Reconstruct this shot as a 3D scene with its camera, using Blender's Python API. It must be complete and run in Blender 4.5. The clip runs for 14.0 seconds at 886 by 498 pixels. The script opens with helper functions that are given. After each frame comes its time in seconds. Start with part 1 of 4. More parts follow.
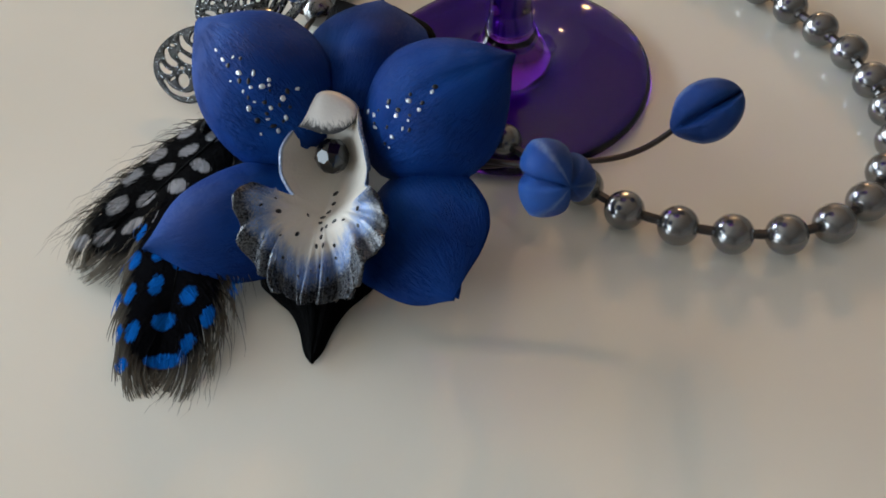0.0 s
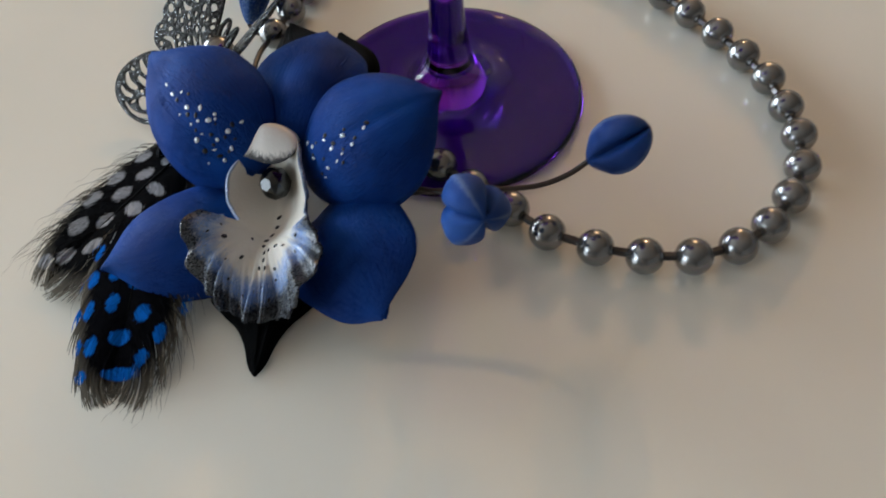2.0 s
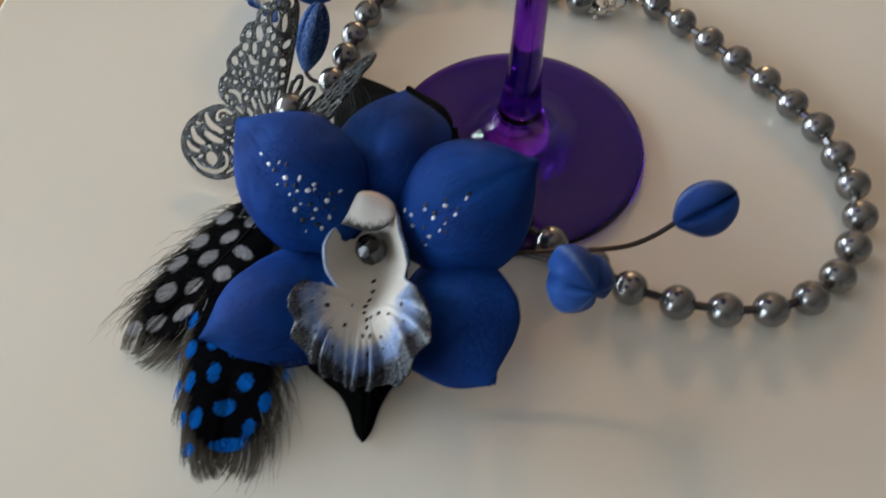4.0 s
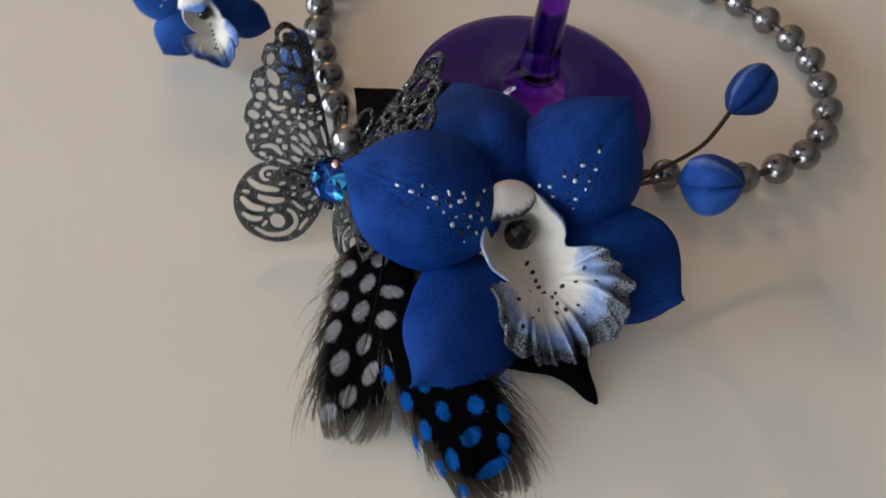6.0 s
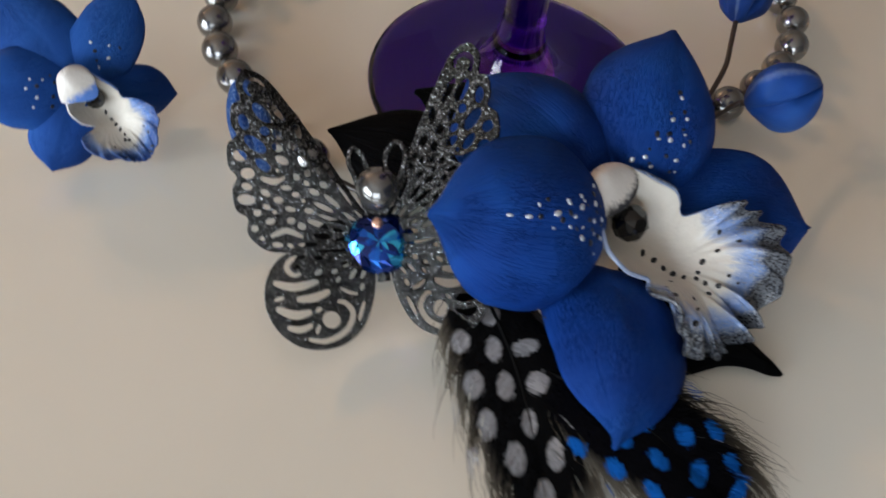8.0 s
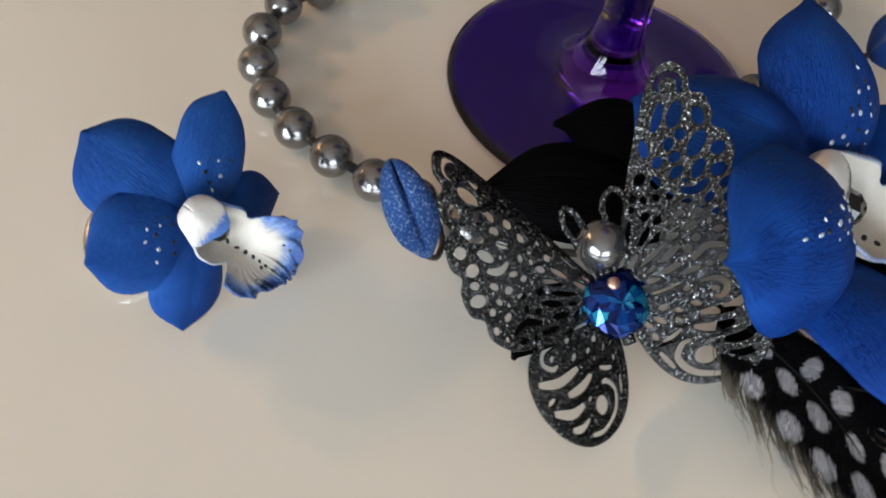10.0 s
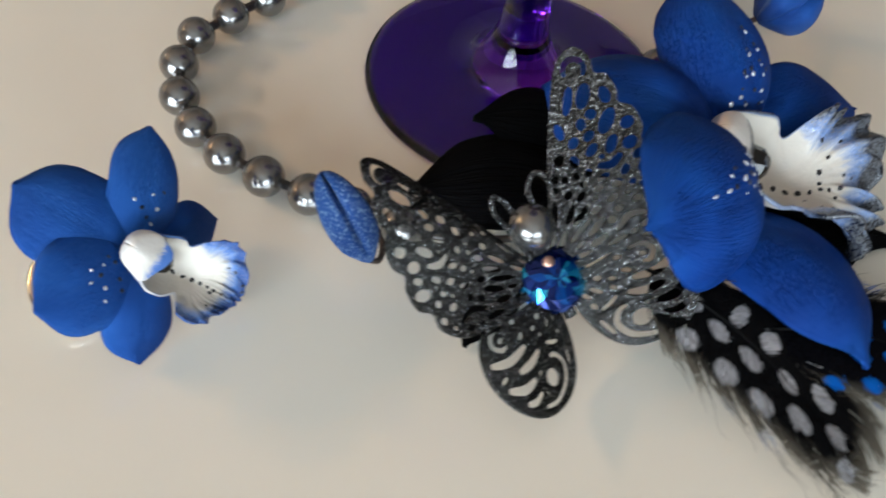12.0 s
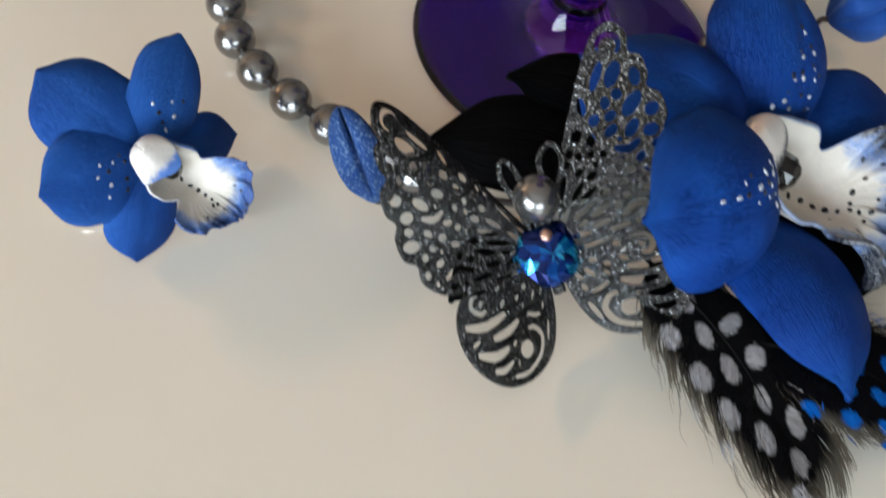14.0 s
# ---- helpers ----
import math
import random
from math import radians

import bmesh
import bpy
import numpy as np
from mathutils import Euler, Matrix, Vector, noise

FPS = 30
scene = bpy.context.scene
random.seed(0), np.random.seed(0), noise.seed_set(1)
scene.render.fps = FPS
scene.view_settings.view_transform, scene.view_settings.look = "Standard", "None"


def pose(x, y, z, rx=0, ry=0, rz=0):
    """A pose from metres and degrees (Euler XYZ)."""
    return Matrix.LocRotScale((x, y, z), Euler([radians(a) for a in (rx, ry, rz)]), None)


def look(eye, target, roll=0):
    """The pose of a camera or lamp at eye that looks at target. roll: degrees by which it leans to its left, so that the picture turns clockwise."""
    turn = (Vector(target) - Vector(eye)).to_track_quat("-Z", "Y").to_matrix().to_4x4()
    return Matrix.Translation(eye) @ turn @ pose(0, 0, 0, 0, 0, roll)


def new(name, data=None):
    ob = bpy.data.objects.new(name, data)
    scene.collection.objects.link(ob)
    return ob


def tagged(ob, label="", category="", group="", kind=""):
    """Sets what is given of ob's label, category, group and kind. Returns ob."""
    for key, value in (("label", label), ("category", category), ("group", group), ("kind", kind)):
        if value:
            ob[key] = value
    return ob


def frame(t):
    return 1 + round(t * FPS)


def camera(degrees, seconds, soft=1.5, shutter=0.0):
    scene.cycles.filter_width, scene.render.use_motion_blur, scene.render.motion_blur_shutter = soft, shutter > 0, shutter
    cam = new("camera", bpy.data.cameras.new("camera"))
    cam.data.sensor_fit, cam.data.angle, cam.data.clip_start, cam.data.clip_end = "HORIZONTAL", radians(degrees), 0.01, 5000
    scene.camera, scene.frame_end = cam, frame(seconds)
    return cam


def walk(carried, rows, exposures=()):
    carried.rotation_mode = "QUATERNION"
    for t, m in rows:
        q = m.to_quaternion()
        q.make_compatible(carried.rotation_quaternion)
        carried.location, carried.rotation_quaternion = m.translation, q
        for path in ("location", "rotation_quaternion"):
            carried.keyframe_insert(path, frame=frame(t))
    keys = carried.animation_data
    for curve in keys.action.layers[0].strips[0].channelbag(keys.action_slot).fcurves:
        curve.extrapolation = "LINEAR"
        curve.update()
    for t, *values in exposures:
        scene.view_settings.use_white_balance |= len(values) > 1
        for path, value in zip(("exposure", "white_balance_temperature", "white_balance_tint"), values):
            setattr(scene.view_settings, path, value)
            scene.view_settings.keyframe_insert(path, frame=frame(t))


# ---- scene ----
cam = camera(58.7, 14.0, soft=1.7, shutter=0.6)
PATH = [
    (0, (0.045, 0.053, 0.143), (0.2, 1.234, -1.464), -5.1),
    (0.5, (0.045, 0.052, 0.142), (0.214, 1.223, -1.471), -4.7),
    (1, (0.043, 0.054, 0.14), (0.225, 1.223, -1.472), -4.0),
    (1.5, (0.045, 0.055, 0.145), (0.224, 1.221, -1.47), -4.3),
    (2, (0.06, 0.05, 0.16), (0.212, 1.179, -1.484), -4.9),
    (2.5, (0.064, 0.05, 0.172), (0.188, 1.164, -1.484), -5.3),
    (3, (0.063, 0.06, 0.179), (0.198, 1.184, -1.47), -4.4),
    (3.5, (0.047, 0.066, 0.18), (0.247, 1.166, -1.479), -2.1),
    (4, (0.029, 0.071, 0.176), (0.308, 1.127, -1.5), -0.2),
    (4.2, (0.019, 0.071, 0.174), (0.34, 1.103, -1.509), 0.9),
    (6.3, (-0.06, 0.132, 0.177), (0.849, 0.72, -1.505), 8.7),
    (6.5, (-0.06, 0.138, 0.169), (0.881, 0.68, -1.51), 9.0),
    (7, (-0.067, 0.156, 0.159), (0.952, 0.571, -1.512), 10.1),
    (7.5, (-0.069, 0.17, 0.152), (0.998, 0.503, -1.506), 9.1),
    (8, (-0.068, 0.191, 0.141), (1.08, 0.407, -1.483), 9.5),
    (8.5, (-0.063, 0.213, 0.137), (1.113, 0.28, -1.479), 11.2),
    (9, (-0.06, 0.231, 0.125), (1.125, 0.191, -1.486), 12.8),
    (9.2, (-0.058, 0.239, 0.127), (1.118, 0.179, -1.489), 12.5),
    (11.3, (-0.051, 0.288, 0.126), (1.08, -0.184, -1.455), 10.4),
    (11.5, (-0.053, 0.284, 0.128), (1.077, -0.163, -1.461), 10.2),
    (12, (-0.057, 0.267, 0.131), (1.097, -0.099, -1.46), 8.9),
    (12.5, (-0.062, 0.244, 0.141), (1.081, -0.001, -1.482), 9.3),
    (13, (-0.039, 0.232, 0.148), (1.024, 0.07, -1.539), 10.3),
    (13.5, (-0.042, 0.257, 0.14), (0.985, 0.074, -1.566), 13.8),
    (14, (-0.055, 0.255, 0.135), (0.972, 0.049, -1.569), 14.0),
]

walk(cam, [(t, look(eye, target, roll)) for t, eye, target, roll in PATH],
     exposures=[(0.0, 0.12, 6270, 6), (4.2, 0.06, 6270, 6), (6.3, -0.1, 6480, 10), (9.2, 0.05, 6560, 10), (11.5, 0.26, 6380, 6), (14.0, 0.3, 6450, 7)])

# ---- light: an overcast window beyond the table's far edge, a warm pendant lamp near it ----
TURN = Matrix.Rotation(radians(34.8), 4, "Z")      # the room stands along the table's edge
EDGE = Vector((-0.0525, 0.312, 0.0))               # a place on the table's far edge


def room(a, b, z):
    """a along the table's edge, b towards the window."""
    return EDGE + TURN @ Vector((a, b, z))


world = bpy.data.worlds.new("sky")
scene.world = world
world.use_nodes = True
sky = world.node_tree.nodes.new("ShaderNodeTexSky")
sky.sky_type, sky.sun_disc = "NISHITA", False
sky.sun_elevation, sky.sun_rotation = radians(35), radians(-35)
world.node_tree.links.new(sky.outputs["Color"], world.node_tree.nodes["Background"].inputs["Color"])
world.node_tree.nodes["Background"].inputs["Strength"].default_value = 0.1

WINDOW_B, WIN_A0, WIN_A1, WIN_Z0, WIN_Z1 = 2.4, -2.0, 0.2, 0.0, 1.1
daylight = bpy.data.lights.new("window_light", "AREA")
daylight.shape, daylight.size, daylight.size_y = "RECTANGLE", WIN_A1 - WIN_A0 - 0.1, WIN_Z1 - WIN_Z0 - 0.1
daylight.energy, daylight.color = 80.0, (0.86, 0.96, 1.06)
lamp = new("window_light", daylight)
lamp.matrix_world = look(room((WIN_A0 + WIN_A1) / 2, WINDOW_B - 0.01, (WIN_Z0 + WIN_Z1) / 2), room((WIN_A0 + WIN_A1) / 2, 0, (WIN_Z0 + WIN_Z1) / 2 - 0.3))
# a second window in the adjoining wall
W2_B0, W2_B1, W2_Z0, W2_Z1 = 0.3, 2.1, 0.1, 1.25
daylight = bpy.data.lights.new("window_light", "AREA")
daylight.shape, daylight.size, daylight.size_y = "RECTANGLE", W2_B1 - W2_B0 - 0.1, W2_Z1 - W2_Z0 - 0.1
daylight.energy, daylight.color = 34.0, (0.86, 0.96, 1.06)
lamp = new("window_light", daylight)
lamp.matrix_world = look(room(-2.59, (W2_B0 + W2_B1) / 2, (W2_Z0 + W2_Z1) / 2), room(0, (W2_B0 + W2_B1) / 2, (W2_Z0 + W2_Z1) / 2 - 0.3))
PENDANT = Vector((0.68, 1.64, 0.70))
BULBS = [PENDANT + TURN @ Vector((0.11 * math.cos(a), 0.11 * math.sin(a), 0)) for a in (2.2, 5.3)]
for place in BULBS:
    glow = bpy.data.lights.new("bulb_light", "POINT")
    glow.energy, glow.color, glow.shadow_soft_size = 13.0, (1.0, 0.58, 0.28), 0.017
    new("bulb_light", glow).location = place


# ---- materials ----
def material(name, colour, rough=0.5, metal=0.0, **more):
    mat = bpy.data.materials.new(name)
    mat.use_nodes = True
    b = mat.node_tree.nodes["Principled BSDF"]
    b.inputs["Base Color"].default_value = (*colour, 1)
    b.inputs["Roughness"].default_value = rough
    b.inputs["Metallic"].default_value = metal
    for key, value in more.items():
        b.inputs[key.replace("_", " ")].default_value = value
    return mat


def node(mat, kind, **values):
    n = mat.node_tree.nodes.new(kind)
    for key, value in values.items():
        n.inputs[key.replace("_", " ")].default_value = value
    return n


def link(mat, a, b):
    mat.node_tree.links.new(a, b)


def shader(mat):
    return mat.node_tree.nodes["Principled BSDF"]


def coords(mat, which, scale):
    c = mat.node_tree.nodes.new("ShaderNodeTexCoord")
    m = mat.node_tree.nodes.new("ShaderNodeMapping")
    m.inputs["Scale"].default_value = scale
    link(mat, c.outputs[which], m.inputs["Vector"])
    return m.outputs["Vector"]


def ramp(mat, source, stops):
    r = mat.node_tree.nodes.new("ShaderNodeValToRGB")
    while len(r.color_ramp.elements) < len(stops):
        r.color_ramp.elements.new(0.5)
    for e, (at, c) in zip(r.color_ramp.elements, stops):
        e.position, e.color = at, (*c, 1)
    link(mat, source, r.inputs["Fac"])
    return r.outputs["Color"]


def mix(mat, fac, a, b):
    m = mat.node_tree.nodes.new("ShaderNodeMix")
    m.data_type = "RGBA"
    for slot, value in ((m.inputs[0], fac), (m.inputs[6], a), (m.inputs[7], b)):
        if isinstance(value, (tuple, float, int)):
            slot.default_value = (*value, 1) if isinstance(value, tuple) else value
        else:
            link(mat, value, slot)
    return m.outputs[2]


def maths(mat, op, a, b=0.0):
    m = mat.node_tree.nodes.new("ShaderNodeMath")
    m.operation = op
    for slot, value in zip(m.inputs, (a, b)):
        if isinstance(value, (float, int)):
            slot.default_value = value
        else:
            link(mat, value, slot)
    return m.outputs[0]


def bump(mat, source, strength, distance=0.001):
    n = node(mat, "ShaderNodeBump", Strength=strength, Distance=distance)
    link(mat, source, n.inputs["Height"])
    link(mat, n.outputs["Normal"], shader(mat).inputs["Normal"])


def noise_tex(mat, vector, scale, detail=3.0, rough=0.5):
    n = node(mat, "ShaderNodeTexNoise", Scale=scale, Detail=detail, Roughness=rough)
    link(mat, vector, n.inputs["Vector"])
    return n.outputs["Fac"]


def clay(name, dark, mid, light, veins=1.0):
    """Matt blue polymer clay with fine veins that run along the petal."""
    mat = material(name, mid, 0.6, Specular_IOR_Level=0.1)
    warp = node(mat, "ShaderNodeTexNoise", Scale=5.0, Detail=3.0, Distortion=0.4)
    link(mat, coords(mat, "UV", (1.6, 17, 1)), warp.inputs["Vector"])
    streak = maths(mat, "ADD", maths(mat, "MULTIPLY", noise_tex(mat, coords(mat, "UV", (2.4, 30, 1)), 1.7, 6.0, 0.68), 0.6), maths(mat, "MULTIPLY", warp.outputs["Fac"], 0.4))
    patch = noise_tex(mat, coords(mat, "Object", (1, 1, 1)), 60, 2.0)
    both = maths(mat, "ADD", maths(mat, "MULTIPLY", streak, 0.2), maths(mat, "MULTIPLY", patch, 0.8))
    link(mat, ramp(mat, both, [(0.3, dark), (0.52, mid), (0.75, light)]), shader(mat).inputs["Base Color"])
    grain = noise_tex(mat, coords(mat, "Object", (1, 1, 1)), 1500, 3.0)
    wide = noise_tex(mat, coords(mat, "Object", (1, 1, 1)), 240, 3.0)
    crease = node(mat, "ShaderNodeTexNoise", Scale=1.0, Detail=2.0, Distortion=1.2)
    link(mat, coords(mat, "UV", (11, 52, 1)), crease.inputs["Vector"])
    fine = ramp(mat, maths(mat, "ABSOLUTE", maths(mat, "SUBTRACT", crease.outputs["Fac"], 0.5)), [(0.0, (1, 1, 1)), (0.045, (0, 0, 0))])
    uneven = ramp(mat, noise_tex(mat, coords(mat, "Object", (1, 1, 1)), 130, 2.0), [(0.4, (0, 0, 0)), (0.6, (0.85,) * 3)])
    streak = maths(mat, "ADD", streak, maths(mat, "MULTIPLY", fine, uneven))
    height = maths(mat, "ADD", maths(mat, "MULTIPLY", streak, 0.52), maths(mat, "ADD", maths(mat, "MULTIPLY", grain, 0.06), maths(mat, "MULTIPLY", wide, 0.3)))
    bump(mat, height, 0.76 * veins, 0.001)
    link(mat, ramp(mat, grain, [(0.3, (0.52,) * 3), (0.7, (0.68,) * 3)]), shader(mat).inputs["Roughness"])
    return mat


BLUE = clay("blue_clay", (0.003, 0.024, 0.155), (0.005, 0.042, 0.23), (0.009, 0.07, 0.32))
BLUE_EAR = clay("bright_blue_clay", (0.008, 0.045, 0.22), (0.014, 0.075, 0.32), (0.025, 0.12, 0.44), 0.8)
BUD_BLUE = clay("bud_blue_clay", (0.004, 0.028, 0.16), (0.007, 0.046, 0.23), (0.016, 0.085, 0.34), 0.9)


def shimmer(mat, scale, amount, low=0.53):
    """Silver mica brushed over the clay in flecks."""
    fleck = ramp(mat, noise_tex(mat, coords(mat, "Object", (1, 1, 1)), scale, 5.0, 0.7), [(low, (0, 0, 0)), (low + 0.17, (amount,) * 3)])
    old = shader(mat).inputs["Base Color"].links[0].from_socket
    link(mat, mix(mat, fleck, old, (0.3, 0.42, 0.62)), shader(mat).inputs["Base Color"])
    link(mat, maths(mat, "MULTIPLY", fleck, 0.9), shader(mat).inputs["Metallic"])


def ridge(mat, amount):
    """Silvery highlights painted into the colour along the keels of a bud, where v of its map nears one."""
    c = mat.node_tree.nodes.new("ShaderNodeTexCoord")
    split = mat.node_tree.nodes.new("ShaderNodeSeparateXYZ")
    link(mat, c.outputs["UV"], split.inputs["Vector"])
    uneven = maths(mat, "ADD", split.outputs["Y"], maths(mat, "MULTIPLY", maths(mat, "SUBTRACT", noise_tex(mat, coords(mat, "Object", (1, 1, 1)), 500, 4.0, 0.7), 0.5), 0.32))
    shader(mat).inputs["Specular IOR Level"].default_value = 0.22
    fleck = ramp(mat, uneven, [(0.86, (0, 0, 0)), (1.06, (amount,) * 3)])
    old = shader(mat).inputs["Base Color"].links[0].from_socket
    link(mat, mix(mat, fleck, old, (0.34, 0.44, 0.6)), shader(mat).inputs["Base Color"])
    link(mat, ramp(mat, fleck, [(0.0, (0.5,) * 3), (0.8, (0.25,) * 3)]), shader(mat).inputs["Roughness"])


ridge(BUD_BLUE, 0.35)
BUD_SILVER = clay("silvery_blue_clay", (0.004, 0.03, 0.17), (0.008, 0.053, 0.26), (0.018, 0.095, 0.36), 0.9)
ridge(BUD_SILVER, 0.24)
BUD_GLITTER = clay("glittered_blue_clay", (0.01, 0.04, 0.17), (0.02, 0.07, 0.25), (0.05, 0.13, 0.36), 0.9)
shimmer(BUD_GLITTER, 1700, 1.0, 0.51)


def lip_paint(name, blue, dark, silver, clean, rim):
    """White clay, brushed blue and black towards the frilled rim; u runs from the throat to the rim."""
    mat = material(name, (0.72, 0.68, 0.62), 0.42)
    c = mat.node_tree.nodes.new("ShaderNodeTexCoord")
    split = mat.node_tree.nodes.new("ShaderNodeSeparateXYZ")
    link(mat, c.outputs["UV"], split.inputs["Vector"])
    streak = noise_tex(mat, coords(mat, "UV", (2.2, 76, 1)), 1.5, 5.0, 0.62)
    hair = noise_tex(mat, coords(mat, "UV", (5, 240, 1)), 1.5, 3.0, 0.6)
    both = maths(mat, "ADD", maths(mat, "MULTIPLY", streak, 0.7), maths(mat, "MULTIPLY", hair, 0.3))
    at = maths(mat, "ADD", maths(mat, "SUBTRACT", split.outputs["X"], clean), maths(mat, "MULTIPLY", maths(mat, "SUBTRACT", both, 0.5), 0.95))
    edge = maths(mat, "ADD", split.outputs["X"], maths(mat, "MULTIPLY", maths(mat, "SUBTRACT", both, 0.5), 0.3))
    pale = tuple(0.5 * v + 0.3 for v in blue)
    paint = ramp(mat, at, [(0.0, (0.72, 0.67, 0.59)), (0.3, (0.7, 0.66, 0.6)), (0.5, pale), (0.7, blue), (1.0, tuple(0.55 * v for v in blue))])
    black = ramp(mat, edge, [(rim - 0.1, (0, 0, 0)), (rim + 0.06, (1, 1, 1))])
    paint = mix(mat, black, paint, dark)
    speck = noise_tex(mat, coords(mat, "Object", (1, 1, 1)), 2200, 3.0, 0.6)
    mica = ramp(mat, maths(mat, "ADD", maths(mat, "MULTIPLY", at, 0.22), maths(mat, "ADD", maths(mat, "MULTIPLY", speck, 0.75), maths(mat, "MULTIPLY", streak, 0.25))), [(0.69, (0, 0, 0)), (0.78, (silver,) * 3)])
    mica = maths(mat, "MULTIPLY", mica, maths(mat, "SUBTRACT", 1.0, maths(mat, "MULTIPLY", black, 0.8)))
    link(mat, mix(mat, mica, paint, (0.66, 0.7, 0.76)), shader(mat).inputs["Base Color"])
    link(mat, maths(mat, "MULTIPLY", mica, 0.8), shader(mat).inputs["Metallic"])
    link(mat, ramp(mat, at, [(0.3, (0.46,) * 3), (0.75, (0.24,) * 3)]), shader(mat).inputs["Roughness"])
    bump(mat, maths(mat, "MULTIPLY", both, ramp(mat, split.outputs["X"], [(0.08, (0, 0, 0)), (0.5, (1, 1, 1))])), 0.8, 0.001)
    rough_clay = node(mat, "ShaderNodeBump", Strength=0.3, Distance=0.0008)
    link(mat, noise_tex(mat, coords(mat, "Object", (1, 1, 1)), 650, 4.0, 0.65), rough_clay.inputs["Height"])
    link(mat, shader(mat).inputs["Normal"].links[0].from_socket, rough_clay.inputs["Normal"])
    link(mat, rough_clay.outputs["Normal"], shader(mat).inputs["Normal"])
    return mat


LIP = lip_paint("lip_clay", (0.19, 0.29, 0.55), (0.008, 0.01, 0.018), 0.85, -0.08, 0.88)
LIP_EAR = lip_paint("small_lip_clay", (0.12, 0.25, 0.6), (0.03, 0.09, 0.32), 0.5, 0.1, 0.92)


def white_clay(name, brushed, start, under):
    mat = material(name, (0.74, 0.70, 0.64), 0.48)
    c = mat.node_tree.nodes.new("ShaderNodeTexCoord")
    split = mat.node_tree.nodes.new("ShaderNodeSeparateXYZ")
    link(mat, c.outputs["UV"], split.inputs["Vector"])
    n = noise_tex(mat, coords(mat, "UV", (3, 30, 1)), 2.0, 4.0, 0.7)
    at = maths(mat, "ADD", split.outputs["X"], maths(mat, "MULTIPLY", maths(mat, "SUBTRACT", n, 0.5), 0.5))
    link(mat, ramp(mat, at, [(0.0, (0.82, 0.78, 0.73)), (start - 0.16, (0.8, 0.76, 0.71)), (start, brushed), (start + 0.1, brushed), (start + 0.16, under)]), shader(mat).inputs["Base Color"])
    bump(mat, noise_tex(mat, coords(mat, "Object", (1, 1, 1)), 700, 4.0), 0.25, 0.0006)
    return mat


HOOD = white_clay("white_clay_black_brushed", (0.02, 0.02, 0.025), 0.75, (0.74, 0.7, 0.64))
HOOD_EAR = white_clay("white_clay_blue_brushed", (0.1, 0.24, 0.68), 0.62, (0.1, 0.24, 0.68))
LEAF_BLACK = material("black_clay", (0.0035, 0.0035, 0.004), 0.55, Specular_IOR_Level=0.02)
bump(LEAF_BLACK, noise_tex(LEAF_BLACK, coords(LEAF_BLACK, "UV", (1.0, 22, 1)), 2.0, 3.0), 1.0, 0.0022)
JET = material("black_glass_bead", (0.0015, 0.0015, 0.002), 0.03, Specular_IOR_Level=0.65)
DOT_BLACK = material("black_dot", (0.006, 0.006, 0.009), 0.3)
DOT_SILVER = material("silver_dot", (0.68, 0.73, 0.78), 0.3, 0.45)
PEARL = material("grey_pearl", (0.2, 0.197, 0.195), 0.19, 0.88, Coat_Weight=0.4, Coat_Roughness=0.1)
link(PEARL, ramp(PEARL, noise_tex(PEARL, coords(PEARL, "Object", (1, 1, 1)), 260, 4.0), [(0.3, (0.21, 0.207, 0.205)), (0.7, (0.275, 0.27, 0.268))]), shader(PEARL).inputs["Base Color"])
CORD = material("dark_cord", (0.025, 0.02, 0.018), 0.35)
WIRE = material("brown_wire", (0.03, 0.018, 0.014), 0.4)
SILVER = material("silver", (0.75, 0.73, 0.68), 0.16, 1.0)
GUNMETAL = material("gunmetal", (0.12, 0.12, 0.12), 0.16, 1.0)
# sparkling glints are painted into the base colour as bright noise spots
spark = noise_tex(GUNMETAL, coords(GUNMETAL, "Object", (1, 1, 1)), 1900, 3.0, 0.65)
link(GUNMETAL, ramp(GUNMETAL, spark, [(0.42, (0.016, 0.0155, 0.015)), (0.57, (0.095, 0.095, 0.095)), (0.68, (0.6, 0.61, 0.61))]), shader(GUNMETAL).inputs["Base Color"])
shader(GUNMETAL).inputs["Specular Tint"].default_value = (0.25, 0.25, 0.25, 1)
bump(GUNMETAL, spark, 1.0, 0.0006)
link(GUNMETAL, ramp(GUNMETAL, spark, [(0.48, (0.2,) * 3), (0.62, (0.08,) * 3)]), shader(GUNMETAL).inputs["Roughness"])
CRYSTAL = material("blue_crystal", (0.0, 0.11, 0.6), 0.06, 0.85, Coat_Weight=0.5, Coat_Roughness=0.03)
# facet reflections and cyan flashes are painted in as radial cells of colour
split = CRYSTAL.node_tree.nodes.new("ShaderNodeSeparateXYZ")
link(CRYSTAL, coords(CRYSTAL, "Object", (1, 1, 1)), split.inputs["Vector"])
wedge = maths(CRYSTAL, "MULTIPLY", maths(CRYSTAL, "ARCTAN2", split.outputs["X"], split.outputs["Y"]), 2.6)
reach = maths(CRYSTAL, "SQRT", maths(CRYSTAL, "ADD", maths(CRYSTAL, "MULTIPLY", split.outputs["X"], split.outputs["X"]), maths(CRYSTAL, "MULTIPLY", split.outputs["Y"], split.outputs["Y"])))
polar = CRYSTAL.node_tree.nodes.new("ShaderNodeCombineXYZ")
link(CRYSTAL, wedge, polar.inputs["X"])
link(CRYSTAL, maths(CRYSTAL, "MULTIPLY", reach, 420.0), polar.inputs["Y"])
facet_glint = node(CRYSTAL, "ShaderNodeTexVoronoi", Scale=1.0)
link(CRYSTAL, polar.outputs["Vector"], facet_glint.inputs["Vector"])
